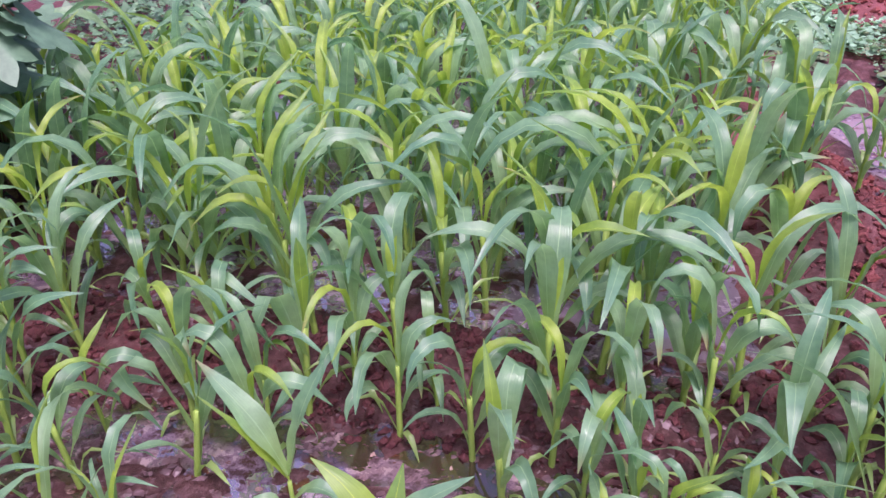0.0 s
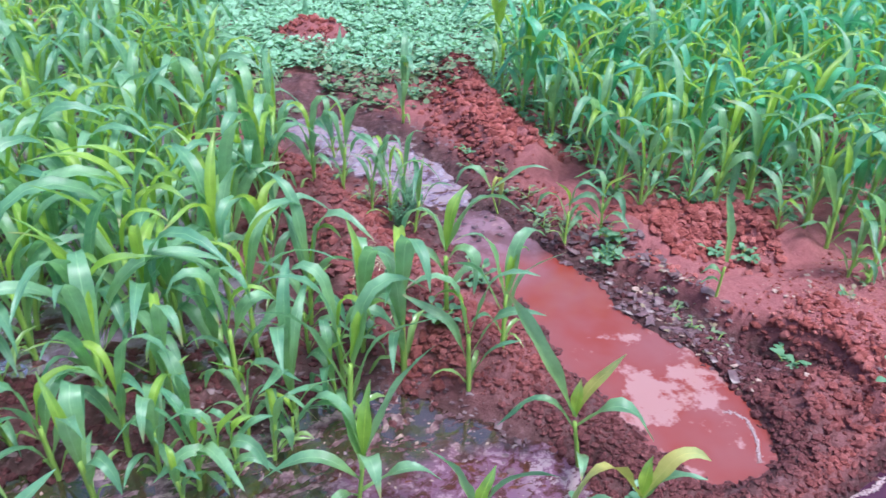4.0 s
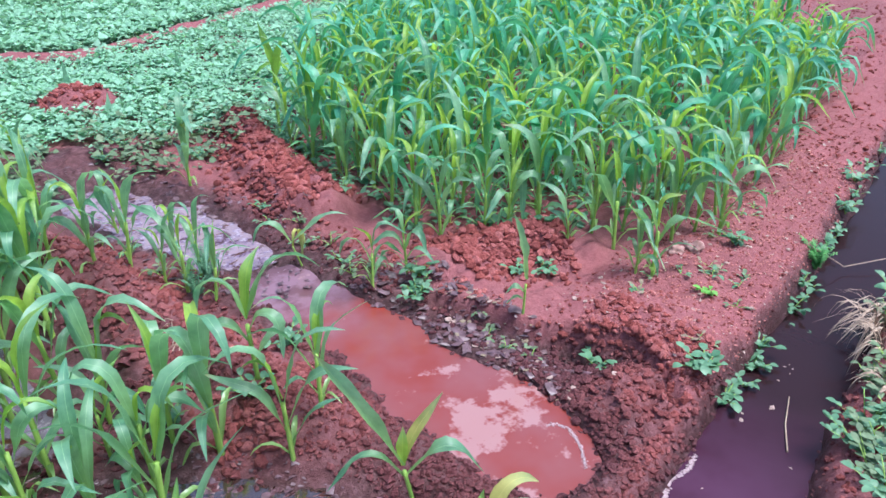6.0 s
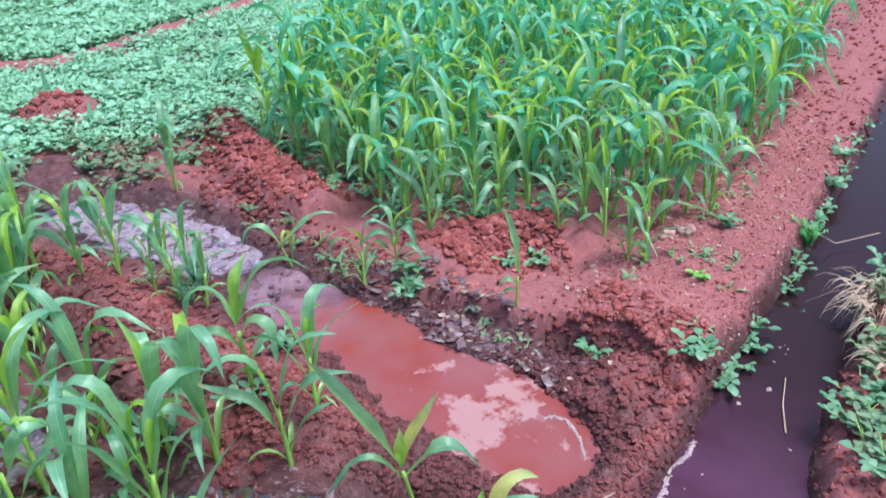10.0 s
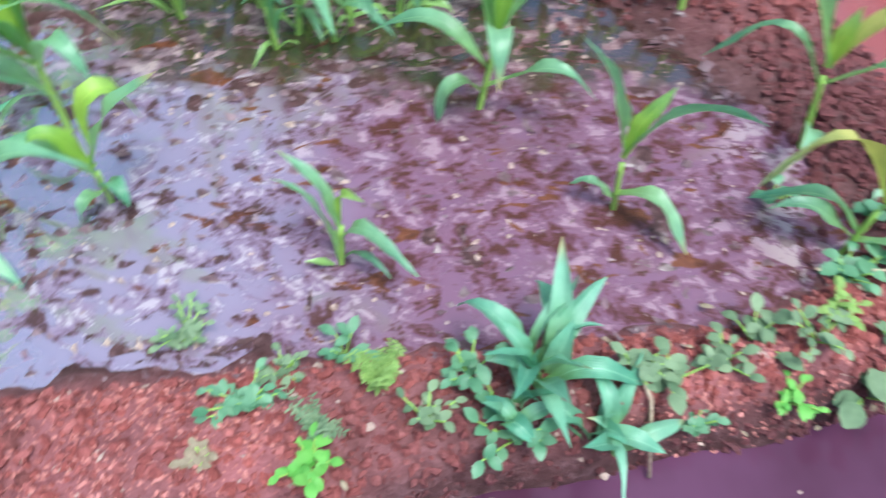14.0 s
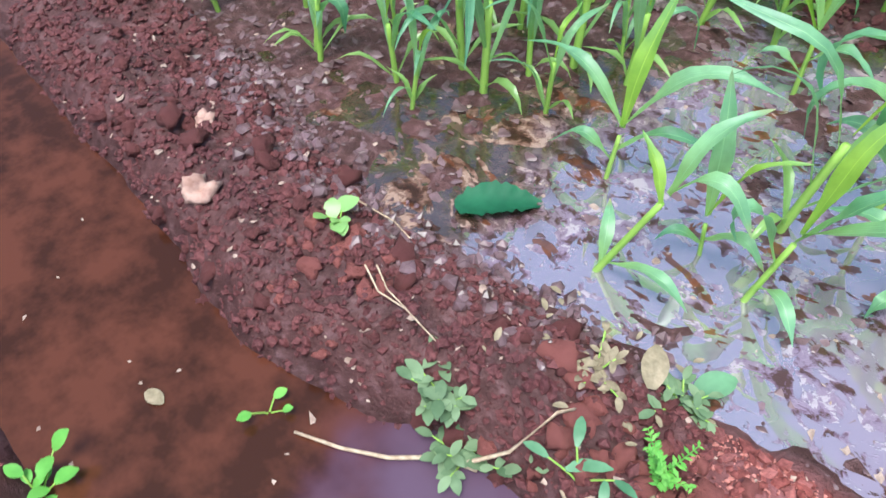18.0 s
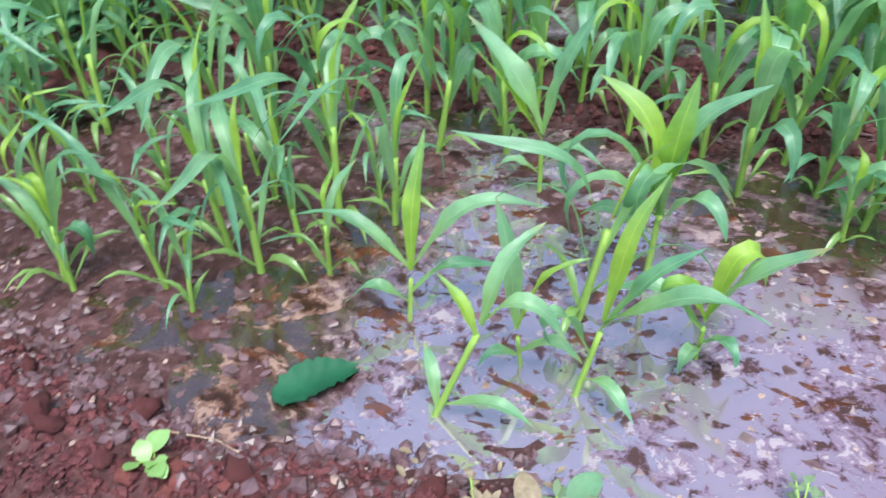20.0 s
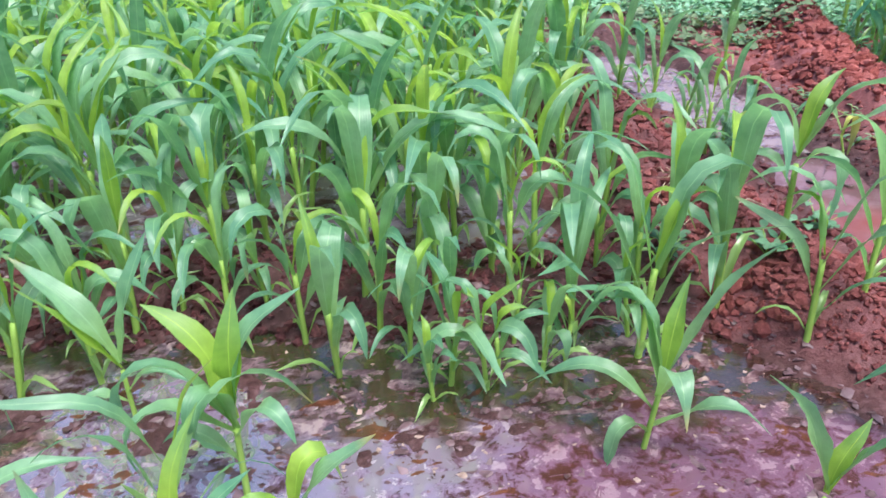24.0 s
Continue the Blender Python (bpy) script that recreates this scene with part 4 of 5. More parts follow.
placed, count = [], 0
far_taken = []
while count < 575:
    x, y = filler.uniform(2.5, 8.6), filler.uniform(2.0, 8.6)
    if not in_plot(x, y) or not clear_of(x, y, 0.12) or not all((x - a) ** 2 + (y - b) ** 2 > 0.014 for a, b in far_taken):
        continue
    far_taken.append((x, y))
    m = stand(None, x, y, filler.uniform(0, 360), filler.uniform(0.85, 1.1), filler.uniform(-0.1, 0.1))
    placed += [(o.data, m) for o in KINDS[filler.choice(list(TALL))][1].children]
    count += 1
joined("maize_stand", placed, "dense green maize filling the back of the dry plot", "maize", [STALK, MAIZE, YOUNG]).data.materials[1] = PLOT_LEAF
placed, count, far_taken = [], 0, []
while count < 255:
    x, y = filler.uniform(-1.8, 1.3), filler.uniform(2.9, 6.7)
    if not in_stand(x, y) or not clear_of(x, y, 0.11) or not all((x - a) ** 2 + (y - b) ** 2 > 0.012 for a, b in far_taken):
        continue
    far_taken.append((x, y))
    m = stand(None, x, y, filler.uniform(0, 360), filler.uniform(0.85, 1.1), filler.uniform(-0.1, 0.1))
    placed += [(o.data, m) for o in KINDS[filler.choice(list(TALL))][1].children]
    count += 1
joined("maize_stand", placed, "dense green maize at the far end of the flooded basin", "maize", [STALK, MAIZE, YOUNG])


# ---------------------------------------------------------------- soil clods, litter
def lump_shapes(level, kinds, flat=1.0):
    made = []
    for k in range(kinds):
        bm = bmesh.new()
        bmesh.ops.create_icosphere(bm, subdivisions=level, radius=1.0)
        for v in bm.verts:
            p = v.co * 1.3 + Vector((k * 7.3, 0, 0))
            v.co = v.co * max(0.25, 1 + (0.8 * noise.noise(p) + 0.45 * noise.noise(p * 2.7)) * (1 if flat > 0.5 else 1.7))
            v.co.z *= flat
        made.append((np.array([v.co[:] for v in bm.verts]), np.array([[v.index for v in f.verts] for f in bm.faces])))
        bm.free()
    return made


LUMPS, FINE_LUMPS, FLAKES = lump_shapes(1, 6, 0.75), lump_shapes(2, 6, 0.75), lump_shapes(1, 6, 0.16)


def scatter(name, label, places, shapes, mat, seed, sink=0.25, level=None, category="soil"):
    """places: rows of x, y, size."""
    rng = np.random.default_rng(seed)
    places = np.asarray(places)
    z, wet = land(places[:, 0], places[:, 1])
    v, f, w, n = [], [], [], 0
    for (x, y, size), zz, ww in zip(places, z, wet):
        co, faces = shapes[rng.integers(len(shapes))]
        a, tx = rng.uniform(0, 6.28), rng.uniform(-0.4, 0.4)
        turned = co * size * rng.uniform(0.75, 1.3, 3)
        turned = turned @ np.array([[math.cos(a), math.sin(a), 0], [-math.sin(a), math.cos(a), 0], [0, 0, 1]]) @ np.array([[1, 0, 0], [0, math.cos(tx), math.sin(tx)], [0, -math.sin(tx), math.cos(tx)]])
        base = zz if level is None else max(zz, level)
        v.append(turned + (x, y, base + size * (0.5 - sink)))
        f.append(faces + n)
        w.append(np.full(len(co), ww))
        n += len(co)
    ob = new(name, mesh_from(name, np.concatenate(v), np.concatenate(f), [mat], smooth=len(shapes[0][0]) > 20, attributes={"wet": np.concatenate(w)}))
    return tagged(ob, label, category, kind="stuff")


def near_line(rng, line, n, half, lo, hi, power=2.5):
    out = []
    for _ in range(n):
        k = rng.integers(len(line) - 1)
        t, off = rng.random(), rng.normal(0, half / 2)
        (ax, ay), (bx, by) = line[k], line[k + 1]
        d = math.hypot(bx - ax, by - ay)
        out.append((ax + (bx - ax) * t - (by - ay) / d * off, ay + (by - ay) * t + (bx - ax) / d * off, lo + (hi - lo) * rng.random() ** power))
    return out


def in_box(rng, n, x0, x1, y0, y1, lo, hi, keep=lambda x, y: True, power=2.5):
    out = []
    while len(out) < n:
        x, y = rng.uniform(x0, x1), rng.uniform(y0, y1)
        if keep(x, y):
            out.append((x, y, lo + (hi - lo) * rng.random() ** power))
    return out


pick = np.random.default_rng(5)
on_bund = lambda x, y: canal_edge(x) - 0.02 < y < bund_edge(x) + 0.02  # noqa: E731
scatter("bund_clods", "crumbly dark red soil clods heaped along the bank", in_box(pick, 11000, -1.7, 1.7, 0.5, 1.25, 0.002, 0.010, on_bund), LUMPS, CLOD, 1)
scatter("left_ridge_clods", "broken red soil clods on the ridge beside the channel", near_line(pick, LEFT_RIDGE, 3000, 0.28, 0.003, 0.019), LUMPS, CLOD, 3)
scatter("right_ridge_clods", "heaped brick-red soil clods", near_line(pick, RIGHT_RIDGE, 2200, 0.27, 0.004, 0.026), LUMPS, CLOD, 4)
scatter("front_ridge_clods", "brick-red soil clods in front of the maize plot", near_line(pick, FRONT_RIDGE, 2000, 0.26, 0.004, 0.024), LUMPS, CLOD, 5)
scatter("bank_clods", "damp crumbling red bank between pool and canal", in_box(pick, 2200, 1.95, 2.65, 1.08, 1.75, 0.003, 0.016), LUMPS, CLOD, 6)
scatter("path_crumbs", "small red crumbs on the trodden bank", in_box(pick, 4200, 2.3, 5.6, 1.1, 2.6, 0.0018, 0.0085, lambda x, y: 0.02 < y - canal_edge(x) < 0.75), LUMPS, CLOD, 7)
scatter("path_crust", "pale dry crumbs on the trodden bank", in_box(pick, 5600, 2.4, 4.8, 1.2, 2.5, 0.0015, 0.0062, lambda x, y: 0.05 < y - canal_edge(x) < 0.62), LUMPS, CRUST, 19)
lip = [(float(np.interp(y, [1.27, 1.39, 1.53, 1.64, 1.74, 1.80], [2.36, 2.45, 2.49, 2.43, 2.37, 2.28])) + float(pick.uniform(0.0, 0.03)), float(y), float(pick.uniform(0.008, 0.020))) for y in pick.uniform(1.3, 1.82, 60)]
scatter("bank_lip", "overhanging broken clods along the edge of the bank", lip, FINE_LUMPS, CLOD, 20, 0.75)
mauve = [(float(x), float(bund_edge(x) + pick.normal(0.0, 0.045)), 0.003 + 0.011 * float(pick.random()) ** 2) for x in pick.uniform(-1.2, -0.05, 900)]
scatter("mauve_lumps", "wet mauve lumps of mud along the edge of the basin", mauve, LUMPS, FLAKE, 21, 0.3, -0.002)
scatter("far_crumbs", "red crumbs on bare soil", in_box(pick, 2600, 4.8, 11.0, 1.6, 7.0, 0.005, 0.022, lambda x, y: 0.02 < y - canal_edge(x) and not in_plot(x, y) and y < 1.2 * x - 3.2), LUMPS, CLOD, 8)
scatter("ridge_in_basin_clods", "dark wet clods on the strip across the basin", in_box(pick, 2000, -1.4, 0.95, 1.95, 2.45, 0.004, 0.020), LUMPS, CLOD, 9)
scatter("mud_flakes", "flat pinkish flakes of drying mud in the shallow water", in_box(pick, 5200, -1.5, 1.42, 0.95, 2.1, 0.003, 0.014, lambda x, y: y > bund_edge(x) and x < np.interp(y, [1.0, 1.5, 2.1], [1.5, 1.4, 1.1]), 2.0), FLAKES, FLAKE, 10, 0.46, -0.003)
scatter("channel_mud", "dark lumps of mud in the head of the channel", in_box(pick, 900, 1.2, 2.3, 2.7, 4.6, 0.003, 0.015, lambda x, y: abs(along(np.array([x]), np.array([y]), POOL_LINE)[0]) < 0.42), FLAKES, FLAKE, 11, 0.3, -0.006)
scatter("mound_clods", "brick-red clods heaped at the head of the channel", [(1.88 + 0.16 * float(pick.normal()), 5.78 + 0.16 * float(pick.normal()), 0.005 + 0.022 * float(pick.random()) ** 2.5) for _ in range(300)], LUMPS, CLOD, 14)
scatter("crust_crumbs", "fine dry orange crumbs on the crusted bank", in_box(pick, 1500, 0.06, 0.50, 0.62, 1.0, 0.0015, 0.0045, lambda x, y: on_bund(x, y) and (x - 0.06) * 0.5 + 0.66 < y + 0.06) + in_box(pick, 900, 0.98, 1.45, 0.8, 1.1, 0.0015, 0.005, on_bund), LUMPS, CRUST, 15)
scatter("bank_end_crumbs", "red crumbs on the bank beside the pool", in_box(pick, 2600, 1.35, 2.1, 0.9, 1.42, 0.002, 0.012, lambda x, y: y > canal_edge(x) - 0.02 and along(np.array([x]), np.array([y]), POOL_LINE)[0] > pool_half(y) + 0.01), LUMPS, CLOD, 16)
CLOD_SHAPES = {damp: [mesh_from("clod", co, faces, [CLOD], attributes={"wet": np.full(len(co), damp)}) for co, faces in FINE_LUMPS] for damp in (0.12, 0.75)}


def clods(places, damp, label):
    """Larger clods, each a thing of its own."""
    for x, y, size in places:
        ob = new("clod", CLOD_SHAPES[damp][int(pick.integers(6))])
        ob.matrix_basis = Matrix.Translation((x, y, ground_z(x, y) + size * 0.25)) @ Matrix.Rotation(float(pick.uniform(0, 6.28)), 4, "Z") @ Matrix.Rotation(float(pick.uniform(-0.5, 0.5)), 4, "X") @ Matrix.Diagonal((size * float(pick.uniform(0.8, 1.35)), size, size * float(pick.uniform(0.7, 1.1)), 1))
        tagged(ob, label, "clod", "clods on the bank")


clods(in_box(pick, 46, -0.16, 0.2, 0.66, 0.86, 0.010, 0.024, on_bund, 1.3) + in_box(pick, 30, -0.62, -0.42, 0.62, 0.82, 0.008, 0.018, on_bund, 1.5), 0.12, "angular red clod on the crest of the bank")
clods(in_box(pick, 95, -1.5, 0.1, 0.5, 0.95, 0.010, 0.024, on_bund, 2.0), 0.75, "damp dark clod on the crumbling bank")
scatter("bank_litter", "pale flecks of dead leaf and chaff on the bank", in_box(pick, 420, -1.4, 1.6, 0.5, 1.1, 0.002, 0.007, on_bund), FLAKES, SPECK, 18, 0.1, category="litter")
scatter("near_bank_crumbs", "dry red crumbs on the near bank", in_box(pick, 900, -1.2, 4.4, -0.2, 1.1, 0.004, 0.016, lambda x, y: y < canal_edge(x) - canal_width(x) - 0.02), LUMPS, CLOD, 12)


side = [(x + s * float(pick.uniform(0.16, 0.48)), y + float(pick.uniform(-0.2, 0.2)), 0.003 + 0.014 * float(pick.random()) ** 2.5) for x, y in POOL_LINE[:6] for s in (-1, 1) for _ in range(170)]
scatter("pool_side_crumbs", "dark damp crumbs on the muddy sides of the pool", [p for p in side if p[1] > canal_edge(p[0]) + 0.05 and along(np.array([p[0]]), np.array([p[1]]), POOL_LINE)[0] > pool_half(p[1]) + 0.02], LUMPS, CLOD, 13)


scatter("pool_shore_crumbs", "damp brown crumbs on the low bank before the pool", in_box(pick, 1700, 1.15, 1.72, 1.3, 1.95, 0.003, 0.013, lambda x, y: x > np.interp(y, [1.3, 1.5, 1.8, 2.0], [1.50, 1.44, 1.26, 1.05])), LUMPS, CLOD, 22)
scatter("pool_shore_mud", "smeared mauve mud on the ledge beside the pool", in_box(pick, 520, 1.98, 2.30, 1.55, 2.6, 0.006, 0.022, lambda x, y: along(np.array([x]), np.array([y]), POOL_LINE)[0] > pool_half(y) + 0.03), FLAKES, FLAKE, 23, 0.35)
scatter("canal_side_crumbs", "dry red crumbs along the near side of the canal", in_box(pick, 1500, 2.0, 4.2, 0.4, 1.15, 0.003, 0.013, lambda x, y: 0.0 < canal_edge(x) - canal_width(x) - y < 0.35), LUMPS, CLOD, 24)


def oval(base, turn, length, width, rise, bend, mat, seg=4, cup=0.15, name="leaf"):
    """A small oval leaf."""
    s = np.linspace(0, 1, seg + 1)
    el = np.radians(rise - bend * s)
    r, z = np.cumsum(np.r_[0, np.cos(el[:-1]) * length / seg]), np.cumsum(np.r_[0, np.sin(el[:-1]) * length / seg])
    w = width / 2 * np.sin(np.pi * np.clip(s * 0.92 + 0.06, 0, 1)) ** 0.7
    c, q = math.cos(math.radians(turn)), math.sin(math.radians(turn))
    v = []
    for k in (-1, 0, 1):
        for i in range(seg + 1):
            v.append((base[0] + r[i] * c - k * w[i] * q, base[1] + r[i] * q + k * w[i] * c, base[2] + z[i] + cup * abs(k) * w[i]))
    return mesh_from(name, v, grid_faces(3, seg + 1), [mat])


def weed(x, y, seed, label, stems=3, per=3, high=0.06, leaf=0.03, broad=0.7, mat=None, spread=1.0, category="weed", group="weeds on the banks", level=None):
    """A small leafy weed: stems, each with its leaves."""
    rng = random.Random(seed)
    root = new("weed")
    root.location = (x, y, (ground_z(x, y) if level is None else max(level, ground_z(x, y))) - 0.004)
    tagged(root, label, category, group)
    for s in range(stems):
        turn = 360 * s / stems + rng.uniform(-40, 40)
        out = high * spread * rng.uniform(0.3, 1.0)
        top = (out * math.cos(radians(turn)), out * math.sin(radians(turn)), high * rng.uniform(0.6, 1.05))
        pts = [(top[0] * t**1.3, top[1] * t**1.3, top[2] * t) for t in (0, 0.35, 0.7, 1.0)]
        part("stem", stem_mesh(pts, 0.0022, 0.0014, STALK, 5), root)
        for k in range(per):
            t = 1.0 if k == 0 else rng.uniform(0.35, 0.95)
            base = (top[0] * t**1.3, top[1] * t**1.3, top[2] * t)
            size = leaf * rng.uniform(0.7, 1.2)
            part("leaf", oval(base, turn + (rng.uniform(-30, 30) if k == 0 else rng.uniform(0, 360)), size, size * broad, rng.uniform(-5, 45), rng.uniform(10, 70), mat or WEED), root)
    return root


def feathery(x, y, seed, label, fronds=6, high=0.08, mat=None):
    """A weed of finely divided fronds."""
    rng = random.Random(seed)
    root = new("feathery_weed")
    root.location = (x, y, ground_z(x, y) - 0.004)
    tagged(root, label, "weed", "weeds on the banks")
    for k in range(fronds):
        turn, lean = rng.uniform(0, 360), rng.uniform(0.15, 0.7)
        c, q = math.cos(radians(turn)), math.sin(radians(turn))
        tall = high * rng.uniform(0.6, 1.1)
        pieces = [stem_mesh([(lean * tall * t * t * c, lean * tall * t * t * q, tall * t) for t in (0, 0.5, 1)], 0.0016, 0.0008, mat or FERN, 4)]
        for j in range(11):
            t = 0.25 + 0.75 * j / 10
            base = (lean * tall * t * t * c, lean * tall * t * t * q, tall * t)
            for side in (-70, 70):
                size = high * 0.19 * (1.15 - 0.6 * t) * rng.uniform(0.7, 1.2)
                pieces.append(oval(base, turn + side + rng.uniform(-25, 25), size, size * 0.45, rng.uniform(-10, 40), 30, mat or FERN, 2))
        part("frond", merged("frond", pieces, mat or FERN), root)
    return root


MOSS = leaf_material("mossy_leaf", (0.09, 0.30, 0.09), (0.20, 0.46, 0.15), 0.3, 0.35, 0.6, False)
STRAP = leaf_material("strap_weed_leaf", (0.085, 0.27, 0.16), (0.25, 0.46, 0.30), 0.7, 0.35, 0.4)
GREY = leaf_material("grey_weed_leaf", (0.08, 0.14, 0.07), (0.21, 0.28, 0.16), 0.3, 0.25, 0.6, False)
LIME = leaf_material("lime_weed_leaf", (0.15, 0.26, 0.06), (0.29, 0.41, 0.12), 0.3, 0.3, 0.6, False)

# bank of the basin, from the canal's upper end downwards
weed(-0.60, 0.80, 1, "small green weed with crumpled rounded leaves on the bank", 5, 2, 0.03, 0.036, 0.8, STRAP)
weed(-0.45, 0.515, 2, "tiny pale green seedling at the water's edge", 3, 1, 0.025, 0.024, 0.8, FERN, level=-0.055)
weed(-0.72, 0.53, 3, "tiny green seedling on the bank", 2, 1, 0.02, 0.022, 0.8, FERN)
weed(-0.24, 0.70, 4, "limp grey-green weed trailing over the bank", 8, 9, 0.06, 0.030, 0.55, GREY, 1.3)
weed(-0.18, 0.675, 5, "limp grey-green weed trailing over the bank", 8, 9, 0.05, 0.030, 0.55, GREY, 1.5)
weed(-0.02, 0.72, 6, "small green weed with narrow leaves among clods", 3, 2, 0.05, 0.045, 0.35, WEED)
weed(0.01, 0.93, 7, "wilted grey-green weed at the edge of the water", 7, 7, 0.04, 0.024, 0.5, GREY, 1.5)
weed(-0.10, 0.86, 8, "wilted olive weed on dark clods", 7, 7, 0.035, 0.022, 0.5, LITTER, 1.6)
feathery(0.055, 0.80, 9, "bright green feathery weed on the orange soil", 9, 0.085)
weed(0.27, 0.73, 10, "bright green seedling beside the canal", 8, 5, 0.035, 0.018, 0.7, FERN)
weed(0.33, 1.05, 11, "pale green weed half under water", 8, 7, 0.035, 0.019, 0.6, GREY, 1.4, level=0.0)
weed(0.45, 0.91, 12, "dark green leafy weed on the bank", 8, 7, 0.05, 0.021, 0.65, WEED, 1.2)
weed(0.575, 1.01, 13, "blue-green seedling at the edge of the water", 5, 3, 0.05, 0.026, 0.6, WEED)
feathery(0.63, 0.93, 14, "yellow-green bushy weed on the bank", 17, 0.085, LIME)
feathery(0.55, 0.86, 15, "tan and yellow withering weed on the bank", 10, 0.08, GREY)
weed(0.54, 0.82, 16, "bright green clump hanging by the canal", 8, 5, 0.05, 0.022, 0.7, FERN)


def strap_weed(x, y, seed, label, leaves, long, wide):
    """A weed of long strap leaves rising from one crown."""
    rng = random.Random(seed)
    root = new("strap_weed")
    root.location = (x, y, ground_z(x, y) - 0.004)
    tagged(root, label, "weed", "weeds on the banks")
    for k in range(leaves):
        part("leaf", blade(rng, (rng.uniform(-0.02, 0.02), rng.uniform(-0.02, 0.02), 0), 360 * k / leaves + rng.uniform(-30, 30), long * rng.uniform(0.55, 1.1), wide * rng.uniform(0.7, 1.2), rng.uniform(48, 84), rng.uniform(20, 120), 0.25, rng.uniform(-0.6, 0.6), 9, STRAP, rng.uniform(-1.2, 1.2)), root)
    return root


strap_weed(0.86, 0.95, 17, "tall blue-green weed with long pale-backed leaves", 16, 0.21, 0.034)
strap_weed(0.95, 0.86, 18, "blue-green weed with long arching leaves", 12, 0.16, 0.028)
strap_weed(0.82, 0.88, 19, "blue-green weed with long arching leaves", 8, 0.12, 0.026)
weed(1.05, 0.93, 19, "wilted grey-green weed on orange soil", 5, 4, 0.04, 0.030, 0.7, GREY, 1.5)
weed(1.20, 1.01, 20, "low grey-green weed on orange soil", 4, 3, 0.03, 0.034, 0.7, GREY, 1.5)
weed(1.33, 0.88, 21, "bright green weed dipping into the canal", 6, 3, 0.045, 0.038, 0.6, FERN, 1.3)
weed(1.38, 0.94, 22, "round-leaved pale weed on the bank", 4, 3, 0.06, 0.045, 0.8, GREY)
weed(1.53, 1.01, 23, "bushy grey-green weed on the red bank", 9, 9, 0.13, 0.026, 0.65, GREY, 0.6)
weed(1.40, 1.14, 24, "low blue-green weed at the foot of a maize plant", 7, 4, 0.05, 0.030, 0.8, WEED, 1.2)
weed(1.33, 1.32, 25, "small blue-green seedling in red mud", 4, 2, 0.03, 0.030, 0.8, WEED)
weed(1.50, 1.28, 26, "small blue-green weed in red mud", 4, 3, 0.03, 0.030, 0.8, WEED)
for k, (x, y, tall, leaf, mat) in enumerate([(0.70, 0.88, 0.05, 0.032, GREY), (0.76, 0.95, 0.07, 0.040, WEED), (0.82, 0.86, 0.08, 0.045, WEED), (1.00, 0.95, 0.05, 0.036, GREY), (1.10, 0.89, 0.05, 0.034, WEED), (1.14, 0.97, 0.06, 0.040, GREY), (1.24, 0.92, 0.05, 0.034, FERN), (1.28, 0.99, 0.06, 0.036, GREY), (1.44, 0.98, 0.07, 0.040, GREY), (1.48, 1.06, 0.08, 0.034, GREY), (1.58, 1.05, 0.10, 0.034, GREY), (1.60, 0.97, 0.05, 0.030, WEED), (1.34, 1.05, 0.05, 0.034, LIME), (1.55, 1.14, 0.05, 0.032, WEED), (0.40, 0.83, 0.03, 0.026, LITTER), (0.49, 0.96, 0.04, 0.03, GREY)]):
    weed(x, y, 170 + k, "leafy grey-green weed on the narrow bank", 6, 5, tall * 0.8, leaf * 0.62, 0.65, mat, 1.1)
# the bank along the maize plot
weed(2.13, 2.33, 27, "clump of blue-green weed at the pool's edge", 8, 5, 0.08, 0.035, 0.7, WEED, 1.1)
weed(2.20, 2.40, 28, "clump of blue-green weed at the pool's edge", 6, 4, 0.07, 0.035, 0.7, WEED, 1.1)
weed(2.67, 2.13, 29, "low blue-green weed on red clods", 7, 4, 0.05, 0.032, 0.7, WEED, 1.4)
weed(2.55, 2.18, 30, "low blue-green weed on red clods", 5, 4, 0.04, 0.030, 0.7, WEED, 1.4)
weed(2.36, 1.58, 31, "trailing weed hanging into the hollow", 5, 4, 0.05, 0.036, 0.7, WEED, 1.6)
weed(2.48, 1.25, 32, "round-leaved blue-green weed beside the canal", 8, 6, 0.055, 0.034, 0.8, WEED, 1.4)
weed(2.58, 1.20, 33, "round-leaved blue-green weed beside the canal", 6, 5, 0.05, 0.035, 0.8, WEED, 1.5)
weed(2.83, 1.24, 34, "round-leaved blue-green weed beside the canal", 6, 5, 0.05, 0.032, 0.8, WEED, 1.3)
weed(3.13, 1.28, 35, "blue-green weed hanging over the canal", 7, 5, 0.06, 0.030, 0.75, WEED, 1.3)
weed(3.32, 1.34, 36, "blue-green weed hanging over the canal", 7, 5, 0.06, 0.030, 0.75, WEED, 1.3)
feathery(3.66, 1.42, 37, "bright green mossy clump beside the canal", 34, 0.13, MOSS)
weed(3.95, 1.50, 38, "blue-green weed hanging over the canal", 6, 4, 0.06, 0.045, 0.8, WEED, 1.3)
weed(4.30, 1.58, 39, "blue-green weed hanging over the canal", 7, 4, 0.08, 0.038, 0.75, WEED, 1.3)
weed(4.61, 1.68, 40, "blue-green weed hanging over the canal", 7, 4, 0.08, 0.038, 0.75, WEED, 1.3)
for k, (x, y) in enumerate([(2.70, 1.22), (2.93, 1.27), (3.04, 1.25), (3.22, 1.30), (3.45, 1.38), (3.55, 1.38), (3.78, 1.46), (4.12, 1.53), (4.45, 1.62), (4.9, 1.74), (5.3, 1.83)]):
    weed(x, y, 140 + k, "blue-green weed trailing along the canal's edge", 6, 4, 0.05, 0.030, 0.75, WEED, 1.3)
